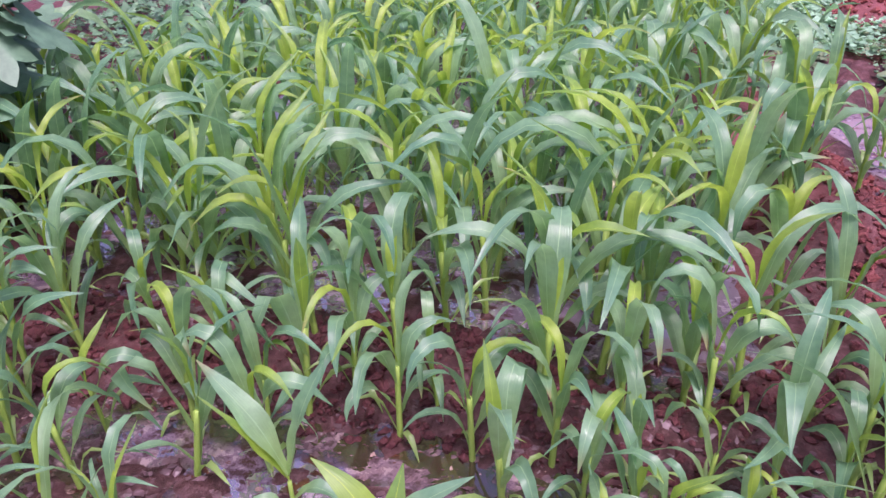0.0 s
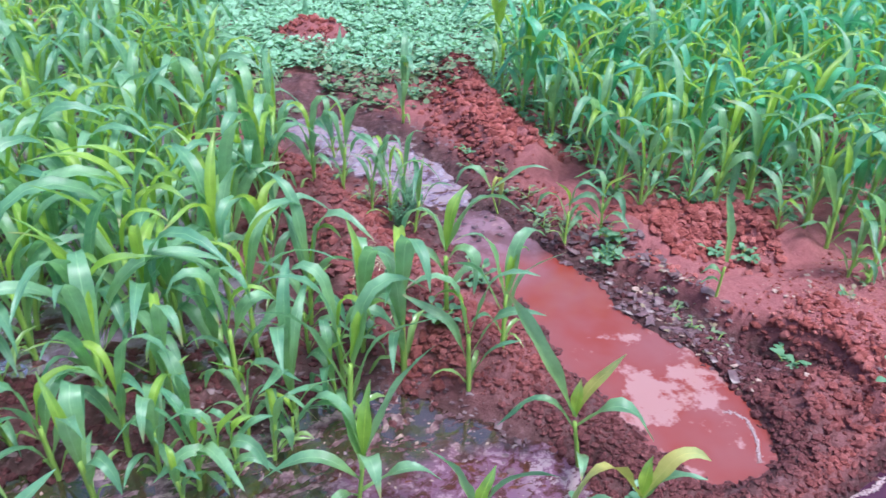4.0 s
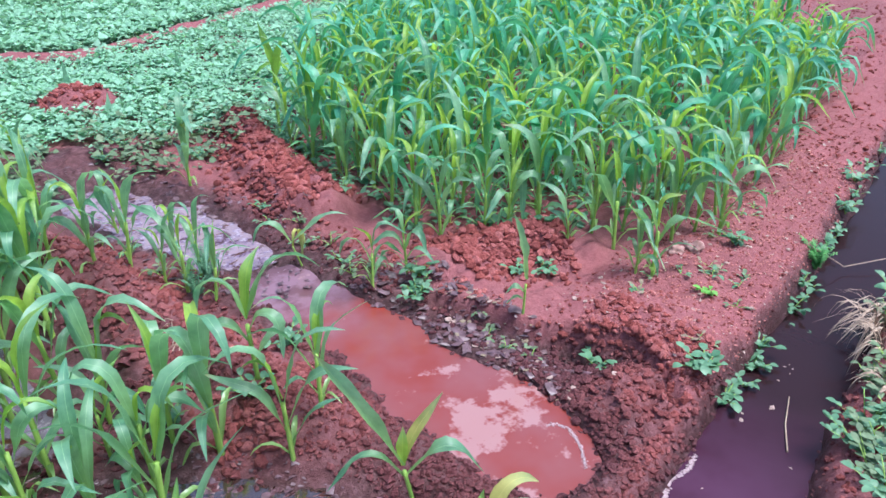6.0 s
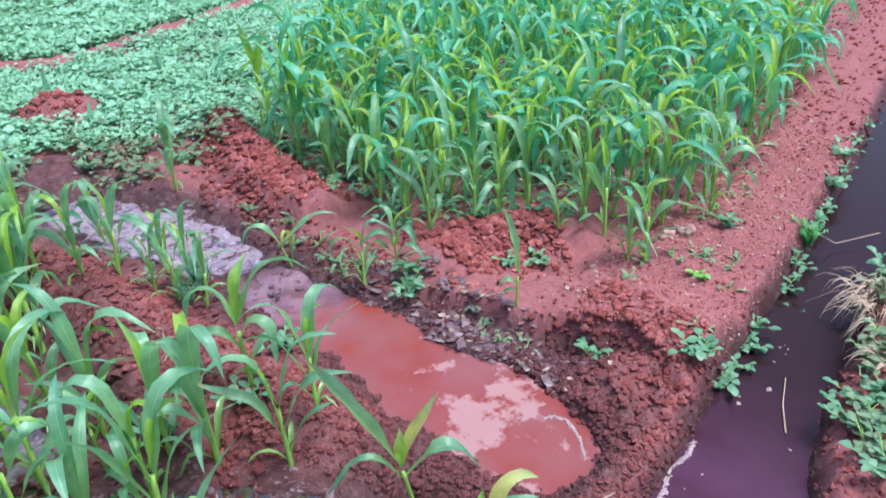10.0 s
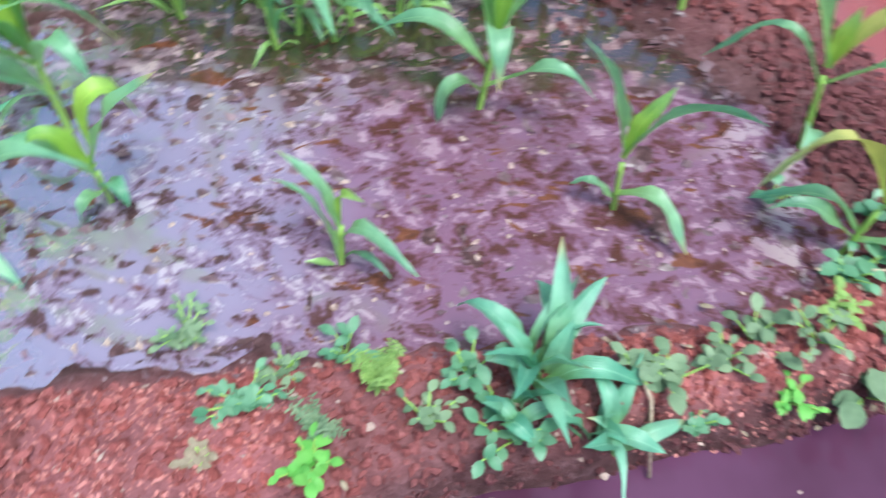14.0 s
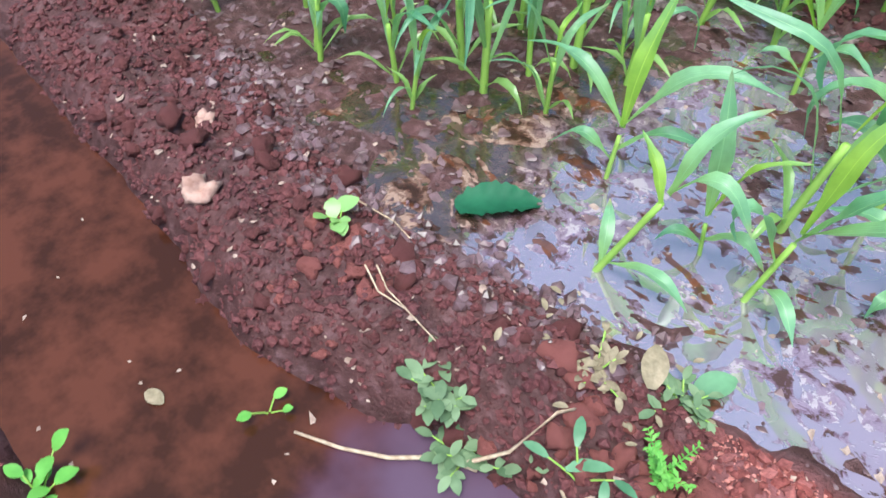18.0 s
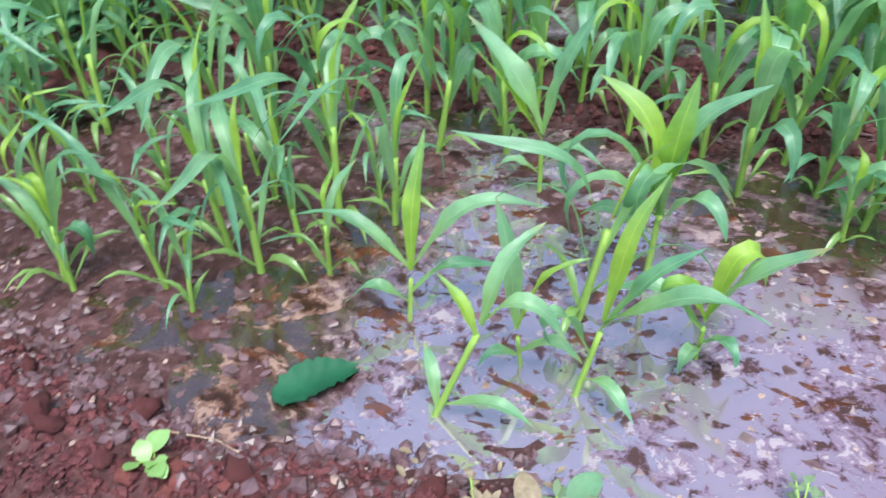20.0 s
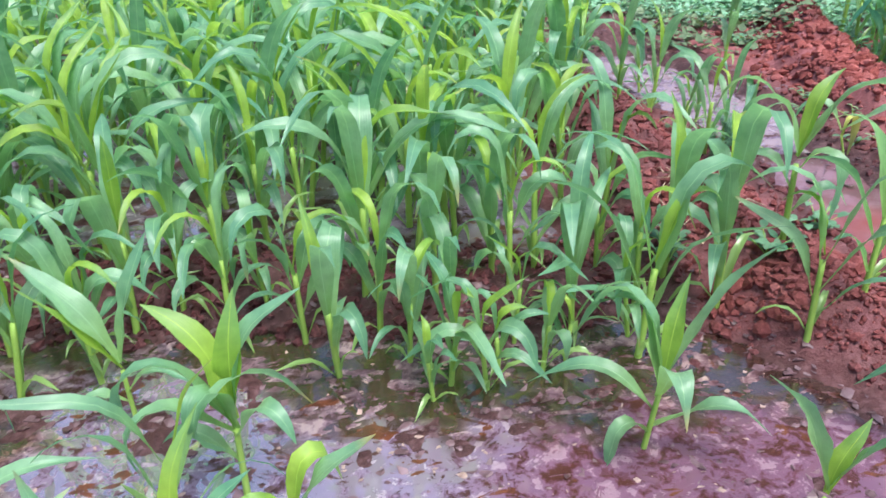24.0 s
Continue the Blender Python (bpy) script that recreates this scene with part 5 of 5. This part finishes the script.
weed(3.40, 1.68, 41, "dark green weed on the trodden bank", 6, 5, 0.06, 0.032, 0.7, WEED, 1.0)
weed(2.95, 1.52, 42, "small pale green weed on red crumbs", 4, 3, 0.03, 0.030, 0.7, FERN, 1.3)
weed(3.10, 1.62, 43, "flat seedling on red crumbs", 4, 2, 0.015, 0.036, 0.6, GREY, 1.6)
weed(3.20, 1.50, 44, "flat seedling on red crumbs", 5, 2, 0.015, 0.036, 0.6, GREY, 1.6)
weed(2.75, 1.72, 45, "flat seedling on red crumbs", 4, 2, 0.015, 0.030, 0.6, WEED, 1.6)
# beside the channel
for k, (x, y) in enumerate([(1.53, 2.97), (1.44, 2.88), (1.57, 3.10)]):
    feathery(x, y, 50 + k, "bushy blue-green weed beside the channel", 14, 0.13, WEED)
weed(1.47, 3.04, 54, "clump of blue-green weed beside the channel", 6, 5, 0.09, 0.028, 0.5, WEED, 0.8)
for k, (x, y) in enumerate([(2.43, 3.77), (2.62, 4.0), (2.50, 3.55), (2.77, 4.49), (2.64, 4.25), (2.42, 3.3), (2.66, 3.1), (2.85, 2.9), (2.55, 2.95), (2.1, 4.35), (2.0, 4.6), (1.8, 4.7), (1.65, 4.6), (1.25, 2.05), (1.05, 2.2), (1.55, 2.35)]):
    weed(x, y, 60 + k, "low green weed on red soil", 6, 5, 0.07, 0.034, 0.7, WEED, 1.2)
for k, (x, y) in enumerate([(2.03, 2.66), (2.07, 2.78), (2.10, 2.92), (2.02, 3.02), (2.08, 3.15), (2.00, 3.30), (2.14, 2.62), (2.04, 3.45), (1.40, 3.15), (1.36, 3.4), (1.30, 3.6)]):
    weed(x, y, 210 + k, "tangled grey-green weed in the mud beside the channel", 5, 4, 0.05, 0.027, 0.6, (GREY, WEED)[k % 2], 1.4)
for k, (x, y) in enumerate([(2.17, 1.95), (2.21, 2.05), (2.16, 1.84), (2.20, 1.76)]):
    weed(x, y, 230 + k, "limp small weed on wet mauve mud", 4, 3, 0.03, 0.024, 0.6, GREY, 1.5)
path_weeds = np.random.default_rng(61)
for k in range(22):
    x = path_weeds.uniform(2.55, 4.8)
    y = canal_edge(x) + path_weeds.uniform(0.12, 0.55)
    weed(float(x), float(y), 240 + k, "low seedling among red crumbs on the trodden bank", 3, 2, 0.025, 0.026, 0.6, (GREY, WEED, LITTER)[k % 3], 1.6)
scatter("path_chaff", "pale chaff and dead leaf bits on the trodden bank", in_box(path_weeds, 520, 2.3, 5.2, 1.2, 2.6, 0.003, 0.010, lambda x, y: 0.02 < y - canal_edge(x) < 0.75), FLAKES, SPECK, 62, 0.1, category="litter")
scatter("ledge_litter", "dark leaf bits on the wet mud beside the pool", in_box(path_weeds, 90, 2.05, 2.3, 1.5, 2.4, 0.004, 0.012), FLAKES, LITTER, 63, 0.1, category="litter")
scatter("ledge_chaff", "pale leaf bits stuck to the wet mud beside the pool", in_box(path_weeds, 60, 2.0, 2.32, 1.45, 2.2, 0.005, 0.015, power=1.6), FLAKES, SPECK, 64, 0.1, category="litter")
# near bank
for k, (x, y) in enumerate([(2.62, 0.72), (2.70, 0.80), (2.78, 0.74), (2.55, 0.62), (2.90, 0.86), (2.68, 0.62), (2.85, 0.72), (2.58, 0.78), (2.48, 0.70), (2.40, 0.62), (3.0, 0.85), (3.12, 0.80), (2.95, 0.72), (2.75, 0.55), (3.4, 1.0), (3.6, 1.05), (3.3, 0.85)]):
    weed(x, y, 90 + k, "grey-green weed on the near bank of the canal", 8, 6, 0.09, 0.034, 0.7, (GREY, WEED)[k % 2], 1.1)
weed(-0.58, 0.20, 98, "small green weed on the near bank of the canal", 5, 3, 0.06, 0.034, 0.7, FERN, 1.0)
weed(-0.68, 0.26, 99, "small pale weed on the near bank of the canal", 4, 3, 0.05, 0.034, 0.6, GREY, 1.0)


# ---------------------------------------------------------------- ground cover
def cover_bed(name, label, n, x0, x1, y0, y1, keep, mat, seed, leaf=0.034, high=0.07):
    rng = np.random.default_rng(seed)
    shape = oval((0, 0, 0), 0, 1.0, 0.85, 12, 35, mat, 2, 0.3)
    co = np.empty(len(shape.vertices) * 3)
    shape.vertices.foreach_get("co", co)
    co = co.reshape(-1, 3)
    faces = np.array([p.vertices[:] for p in shape.polygons])
    px, py = rng.uniform(x0, x1, n * 4), rng.uniform(y0, y1, n * 4)
    ok = np.array([keep(a, b) for a, b in zip(px, py)])
    ok &= value_noise(px, py, 0.22, 91) + 0.6 * value_noise(px, py, 0.6, 92) > rng.uniform(-1.5, 0.1, len(px))
    px, py = px[ok][:n], py[ok][:n]
    n = len(px)
    pz = land(px, py)[0]
    per = 7
    bump = 0.6 + 0.8 * np.clip(0.5 + 0.7 * value_noise(px, py, 0.35, 77), 0, 1)
    bx = np.repeat(px, per) + rng.normal(0, 0.030, n * per)
    by = np.repeat(py, per) + rng.normal(0, 0.030, n * per)
    bz = np.repeat(pz, per) + high * np.repeat(bump, per) * rng.uniform(0.15, 1.0, n * per)
    a, tilt, size = rng.uniform(0, 2 * np.pi, n * per), rng.normal(0, 0.35, n * per), leaf * rng.uniform(0.5, 1.6, n * per) * np.repeat(rng.uniform(0.7, 1.35, n), per)
    c, s = np.cos(a), np.sin(a)
    v = co[None] * size[:, None, None]
    v[:, :, 2] += v[:, :, 1] * np.tan(tilt)[:, None]
    w = np.stack([v[:, :, 0] * c[:, None] - v[:, :, 1] * s[:, None] + bx[:, None], v[:, :, 0] * s[:, None] + v[:, :, 1] * c[:, None] + by[:, None], v[:, :, 2] + bz[:, None]], -1)
    f = faces[None] + (np.arange(n * per) * len(co))[:, None, None]
    ob = new(name, mesh_from(name, w.reshape(-1, 3), f.reshape(-1, 4), [mat]))
    return tagged(ob, label, "ground cover", kind="stuff")


off_paths = lambda x, y, gap: min(along(np.array([x]), np.array([y]), line)[0] for line in FAR_PATHS) > gap  # noqa: E731
left_of_plot = lambda x, y: x < np.interp(y, [4.2, 8.5, 10], [2.75, 6.9, 8.5])  # noqa: E731
cover_bed("ground_cover_near", "low pale green leafy crop covering a bed", 9500, 1.2, 7.2, 4.3, 9.3, lambda x, y: left_of_plot(x, y) and off_paths(x, y, 0.17) and along(np.array([x]), np.array([y]), POOL_LINE)[0] > 0.3 and math.hypot(x - 1.88, y - 5.78) > 0.3 and y > np.interp(x, [1.2, 2.0, 2.7], [5.2, 4.9, 4.5]), COVER, 1, 0.032, 0.075)
cover_bed("ground_cover_far", "low pale green leafy crop beyond a red path", 9500, 0.6, 9.5, 7.3, 13.0, lambda x, y: off_paths(x, y, 0.17) and y > np.interp(x, [0.6, 2.2, 2.8, 6.7, 9.2], [8.0, 7.5, 7.6, 9.5, 10.6]), COVER, 2, 0.050, 0.10)
cover_bed("weedy_floor", "scattered low weeds under the maize of the dry plot", 500, 2.4, 4.2, 2.2, 4.4, lambda x, y: in_plot(x, y) or x > 2.5 and y > 2.75, WEED, 3, 0.030, 0.06)


cover_bed("weedy_corner", "dark low weeds in the shaded corner of the basin", 900, -3.2, -1.3, 1.6, 6.0, lambda x, y: not in_stand(x, y) or y < 2.2, WEED, 4, 0.04, 0.12)
cover_bed("channel_head_weeds", "low grey-green weeds on damp soil at the channel's head", 170, 1.0, 2.5, 4.2, 5.4, lambda x, y: along(np.array([x]), np.array([y]), POOL_LINE)[0] > 0.16, GREY, 6, 0.034, 0.08)
cover_bed("pale_grass", "bleached sparse growth at the far end of the field", 2600, 0.5, 8.5, 11.4, 15.5, lambda x, y: y > 11.9 + 0.12 * x, GREY, 5, 0.05, 0.08)


# ---------------------------------------------------------------- stones, sticks, straw, leaves
def stone(x, y, size, seed, label, flat=0.7, name="stone", lift=0.35):
    rng = np.random.default_rng(seed)
    co, faces = lump_shapes(3, seed % 5 + 1, flat)[-1]
    ob = new(name, mesh_from(name, co * size * rng.uniform(0.85, 1.2, 3), faces, [STONE]))
    ob.location = (x, y, ground_z(x, y) + size * flat * lift)
    ob.rotation_euler = (0, 0, rng.uniform(0, 6))
    return tagged(ob, label, "stone")


stone(-0.817, 0.668, 0.034, 3, "pale pinkish curved stone half sunk in dark soil", 0.8)
stone(3.13, 1.80, 0.030, 2, "rounded tan stone at the foot of the maize")
stone(3.22, 1.76, 0.028, 4, "rounded tan stone at the foot of the maize")
stone(-0.985, 0.785, 0.026, 2, "dull pink stone on the dark bank")


def tube(points, r0, r1, mat, sides=6):
    """A rod along a line that may lie level."""
    pts = [Vector(p) for p in points]
    v = []
    for k, p in enumerate(pts):
        d = (pts[min(k + 1, len(pts) - 1)] - pts[max(k - 1, 0)]).normalized()
        a = d.orthogonal().normalized()
        b = d.cross(a)
        r = r0 + (r1 - r0) * k / (len(pts) - 1)
        v += [p + a * (r * math.cos(t * 2 * math.pi / sides)) + b * (r * math.sin(t * 2 * math.pi / sides)) for t in range(sides)]
    f = [(k * sides + j, k * sides + (j + 1) % sides, (k + 1) * sides + (j + 1) % sides, (k + 1) * sides + j) for k in range(len(pts) - 1) for j in range(sides)]
    f += [tuple(range(sides)), tuple(range((len(pts) - 1) * sides, len(pts) * sides))]
    return mesh_from("rod", [tuple(p) for p in v], f, [mat])


def lying(name, label, points, r0, r1, mat=None, lift=0.006, category="stick", level=-0.055):
    pts = [(x, y, max(ground_z(x, y), level) + lift + z) for x, y, z in points]
    ob = new(name, tube([Vector(p) - Vector(pts[0]) for p in pts], r0, r1, mat or STRAW))
    ob.location = pts[0]
    return tagged(ob, label, category)


lying("twig", "pale peeled twig floating at the canal's edge", [(-0.392, 0.521, 0), (-0.322, 0.553, 0), (-0.258, 0.592, 0.002), (-0.198, 0.650, 0.004), (-0.15, 0.668, 0.006)], 0.0026, 0.0045)
lying("straw", "thin dry straw lying on the bank", [(-0.47, 0.75, 0.01), (-0.41, 0.725, 0.012), (-0.36, 0.735, 0.008), (-0.29, 0.735, 0.0)], 0.0018, 0.0011, category="straw")
lying("straw", "thin dry straw lying on the bank", [(-0.46, 0.765, 0.012), (-0.40, 0.735, 0.014), (-0.36, 0.736, 0.008)], 0.0016, 0.0011, category="straw")
lying("straw", "thin dry straw lying on the bank", [(-0.62, 0.86, 0.006), (-0.55, 0.88, 0.012), (-0.50, 0.87, 0.006)], 0.0018, 0.0012, category="straw")
lying("dry_stalk", "bent dry stalk on the bank", [(-0.17, 0.66, 0.01), (-0.12, 0.70, 0.02), (-0.09, 0.76, 0.02), (-0.08, 0.80, 0.01)], 0.0035, 0.0022)
lying("dry_stalk", "short pale stalk among clods", [(-0.03, 0.70, 0.015), (0.01, 0.685, 0.014), (0.05, 0.66, 0.01)], 0.003, 0.002)
lying("dry_stalk", "thin tan stalk across orange soil", [(0.98, 1.03, 0.0), (1.00, 0.96, 0.015), (1.015, 0.90, 0.015), (1.03, 0.83, 0.0)], 0.0035, 0.0028)
lying("dry_stalk", "thin reddish runner across the bank", [(1.36, 1.16, 0.01), (1.48, 1.12, 0.02), (1.60, 1.12, 0.02), (1.72, 1.12, 0.015), (1.84, 1.10, 0.01)], 0.0028, 0.0016)
lying("dry_stalk", "long dry stalk on red clods", [(1.13, 2.16, 0.02), (1.20, 2.20, 0.035), (1.28, 2.26, 0.04), (1.36, 2.31, 0.03)], 0.0032, 0.0018)
lying("dry_stalk", "thin stalk lying in the canal", [(2.50, 0.93, 0), (2.62, 1.0, 0.0), (2.76, 1.06, 0.002)], 0.003, 0.002)
lying("dry_stalk", "thin stalk across the canal", [(3.62, 1.45, 0.03), (3.8, 1.35, 0.02), (4.0, 1.24, 0.04)], 0.003, 0.002)
straw_pile = np.random.default_rng(21)
for k in range(34):
    x, y, a = 1.18 + straw_pile.normal(0, 0.045), 2.47 + straw_pile.normal(0, 0.07), straw_pile.uniform(0, 3.14)
    d = straw_pile.uniform(0.012, 0.045)
    lying("straw", "short broken straw scattered on red clods", [(x - d * math.cos(a), y - d * math.sin(a), 0.010), (x, y, 0.016), (x + d * math.cos(a), y + d * math.sin(a), 0.010)], 0.0022, 0.0014, category="straw")[
        "group"
    ] = "straw on the ridge"


def flat_leaf(x, y, length, width, turn, label, mat, name="fallen_leaf", lift=0.004, level=0.0, bend=10, tilt=3):
    me = oval((0, 0, 0), turn, length, width, tilt, bend, mat, 6, 0.10)
    ob = new(name, me)
    ob.location = (x, y, max(ground_z(x, y), level) + lift)
    return tagged(ob, label, "leaf")



def torn_leaf(x, y, turn, length, width, label):
    """A broad leaf with a ragged edge, rippled between its ribs."""
    rng = np.random.default_rng(8)
    s, k = np.linspace(0, 1, 19), np.linspace(-1, 1, 9)
    edge = 2.1 * (0.02 + s) ** 0.55 * (1.02 - s) ** 0.75
    w = width / 2 * edge[:, None] * (1 + 0.16 * (np.arange(19) % 2 - 0.5)[:, None] * np.abs(k)[None] + rng.normal(0, 0.05, (19, 9)) * np.abs(k)[None] ** 2)
    px, py = np.repeat(s[:, None] * length, 9, 1), w * k[None]
    pz = 0.0035 * np.sin(s[:, None] * 38 - np.abs(k)[None] * 5) * np.sqrt(np.abs(k))[None] + 0.018 * np.abs(k)[None] ** 2 * np.sin(s * 3)[:, None] - 0.016 * (s**2)[:, None] + 0.012
    c, q = math.cos(radians(turn)), math.sin(radians(turn))
    ob = new("broad_leaf", mesh_from("broad_leaf", np.stack([px * c - py * q, px * q + py * c, pz], -1).reshape(-1, 3), grid_faces(19, 9), [DARK_LEAF]))
    ob.location = (x, y, max(ground_z(x, y), 0.0) + 0.002)
    return tagged(ob, label, "leaf")


torn_leaf(-0.505, 0.985, 50, 0.16, 0.085, "broad dark green toothed leaf lying wet in the mud")
flat_leaf(-0.095, 0.715, 0.045, 0.036, 20, "pale green round leaf fallen on the bank", GREY)
flat_leaf(-0.03, 0.90, 0.07, 0.040, 120, "wilted pale leaf at the water's edge", LITTER, bend=40, tilt=30)
flat_leaf(0.01, 0.96, 0.07, 0.045, 60, "limp blue-green leaf at the water's edge", WEED, bend=30, tilt=20)
flat_leaf(0.03, 0.92, 0.06, 0.045, 330, "limp blue-green leaf at the water's edge", GREY, bend=30, tilt=20)
flat_leaf(-0.62, 0.40, 0.04, 0.026, 10, "curled brown leaf floating on the canal", LITTER, level=-0.055)
litter = np.random.default_rng(31)
for k in range(34):
    if k < 20:
        x = litter.uniform(-0.25, 0.10)
        y = canal_edge(x) + litter.uniform(0.10, 0.36)
    else:
        x = litter.uniform(0.4, 1.5)
        y = canal_edge(x) + litter.uniform(0.0, 0.25)
    s = litter.uniform(0.010, 0.023)
    flat_leaf(float(x), float(y), s, s * 0.45, litter.uniform(0, 360), "small withered leaf on the bank", LITTER, lift=0.012, bend=litter.uniform(10, 60), tilt=litter.uniform(0, 40))["group"] = "withered leaves on the bank"

# flecks on the water
fleck = np.random.default_rng(41)
bits = in_box(fleck, 60, -1.2, 3.0, 0.2, 1.2, 0.003, 0.010, lambda x, y: canal_edge(x) - canal_width(x) + 0.02 < y < canal_edge(x) - 0.02)
scatter("canal_flecks", "small pale flecks drifting on the canal", bits, FLAKES, SPECK, 43, 0.4, -0.055, "debris")
bits = in_box(fleck, 420, -1.3, 1.3, 1.0, 1.95, 0.002, 0.008)
scatter("basin_flecks", "small pale flecks floating in the basin", bits, FLAKES, SPECK, 44, 0.4, 0.0, "debris")


def foam_line(name, label, points, r, z):
    rng = np.random.default_rng(int(points[0][0] * 100))
    me = merged(name, [mesh_from("b", co * r * rng.uniform(0.5, 1.2) + (x + rng.normal(0, r * 1.3), y + rng.normal(0, r * 1.3), z), f, [FOAM]) for x, y in points for co, f in [FLAKES[rng.integers(6)] for _ in range(3)]], FOAM)
    return tagged(new(name, me), label, "foam", kind="stuff")


def way_points(line, gap):
    out = []
    for (ax, ay), (bx, by) in zip(line, line[1:]):
        n = max(1, int(math.hypot(bx - ax, by - ay) / gap))
        out += [(ax + (bx - ax) * k / n, ay + (by - ay) * k / n) for k in range(n)]
    return out


foam_line("canal_foam", "broken white foam streak along the canal's edge", way_points([(2.27, 1.11), (2.20, 1.09), (2.12, 1.10), (2.03, 1.06), (1.95, 1.04)], 0.0022), 0.0030, -0.054)
foam_line("canal_foam", "small white foam patch on the canal", way_points([(1.94, 1.02), (1.97, 0.99), (2.02, 0.98), (1.99, 1.01), (1.95, 1.0), (2.05, 0.96)], 0.0025), 0.0042, -0.054)
foam_line("pool_foam", "pale foam curl at the end of the pool", way_points([(1.98, 1.475), (2.01, 1.46), (2.025, 1.42), (1.99, 1.34), (1.93, 1.27)], 0.002), 0.0022, -0.011)


# ---------------------------------------------------------------- dry grass over the canal
def dry_tuft(x, y, seed, n=22, length=0.28, turn=150):
    rng = random.Random(seed)
    root = new("dry_grass_tuft")
    root.location = (x, y, ground_z(x, y) - 0.005)
    tagged(root, "bleached dry grass drooping over the canal", "grass", "dry grass on the near bank")
    for k in range(n):
        me = blade(rng, (rng.uniform(-0.03, 0.03), rng.uniform(-0.03, 0.03), 0), turn + rng.uniform(-50, 50), length * rng.uniform(0.6, 1.2), 0.004, rng.uniform(35, 75), rng.uniform(70, 130), 0.2, rng.uniform(-0.5, 0.5), 8, STRAW)
        part("blade", me, root)
        if k % 3 == 0:
            head = blade(rng, (rng.uniform(-0.03, 0.03), rng.uniform(-0.03, 0.03), 0), turn + rng.uniform(-40, 40), length * rng.uniform(0.8, 1.1), 0.012, rng.uniform(45, 65), rng.uniform(90, 130), 0.3, 0, 8, STRAW)
            part("seed_head", head, root)
    return root


dry_tuft(3.28, 0.98, 1)
dry_tuft(3.42, 1.02, 2, 20, 0.30, 140)
dry_tuft(3.12, 0.92, 3, 14, 0.20, 130)
dry_tuft(2.90, 0.80, 4, 10, 0.16, 120)


# ---------------------------------------------------------------- vine at the corner of the basin
def lobed(base, turn, size, rise, rng):
    """A broad lobed leaf, cupped."""
    n = 30
    c, q, lift = math.cos(radians(turn)), math.sin(radians(turn)), math.tan(radians(rise))
    v = [(0.25 * size, 0, 0.0)]
    for k in range(n):
        t = 2 * math.pi * k / n
        r = size * (0.42 + 0.10 * math.cos(5 * t) + 0.03 * math.cos(15 * t + 1)) * (1 - 0.25 * math.exp(-((t - math.pi) / 0.35) ** 2))
        x, y = 0.45 * size + r * math.cos(t), r * math.sin(t)
        v.append((x, y, -0.35 * (y / size) ** 2 * size + 0.05 * size * math.sin(3 * t)))
    v = [(base[0] + x * c - y * q, base[1] + x * q + y * c, base[2] + z + x * lift) for x, y, z in v]
    return mesh_from("leaf", v, [(0, 1 + k, 1 + (k + 1) % n) for k in range(n)], [VINE])


vine_rng = random.Random(3)
vine = new("vine")
vine.location = (-1.80, 2.86, ground_z(-1.80, 2.86))
tagged(vine, "sprawling vine with broad grey-green lobed leaves", "vine")
for k in range(14):
    turn = vine_rng.uniform(0, 360)
    reach = vine_rng.uniform(0.2, 0.5)
    top = vine_rng.uniform(0.40, 0.78)
    pts = [Vector((reach * t * math.cos(radians(turn)), reach * t * math.sin(radians(turn)), top * math.sin(t * 1.9))) for t in (0, 0.2, 0.4, 0.6, 0.8, 1.0)]
    shoot = part("shoot", tube(pts, 0.006, 0.003, BARK), vine, "woody brown shoot")
    for j in range(12):
        t = vine_rng.uniform(0.15, 1.0)
        base = (reach * t * math.cos(radians(turn)), reach * t * math.sin(radians(turn)), top * math.sin(t * 1.9))
        part("leaf", lobed(base, vine_rng.uniform(0, 360), vine_rng.uniform(0.13, 0.23), vine_rng.uniform(-45, 25), vine_rng), shoot)

# larger unseen copy, added out of view to shade the basin's left side
for x, y, turn, size in [(-2.45, 2.25, 70, 1.8)]:
    copy_thing(vine, Matrix.Translation((x, y, ground_z(x, y))) @ Matrix.Rotation(radians(turn), 4, "Z") @ Matrix.Scale(size, 4))

# withered bits of grass beyond the basin's corner and sparse shoots on the far bare soil
for k, (x, y) in enumerate([(-1.75, 3.9), (-1.95, 4.5), (-1.6, 4.6), (-2.3, 4.2), (-1.45, 5.2)]):
    dry_tuft(x, y, 20 + k, 12, 0.22, 90 + 60 * k)
for k, (x, y) in enumerate([(9.6, 5.6), (10.2, 5.0), (9.9, 6.3), (10.6, 4.3), (10.9, 5.9), (9.3, 6.9), (11.4, 5.0)]):
    plant(x, y, SMALL, "plot", 1.3)
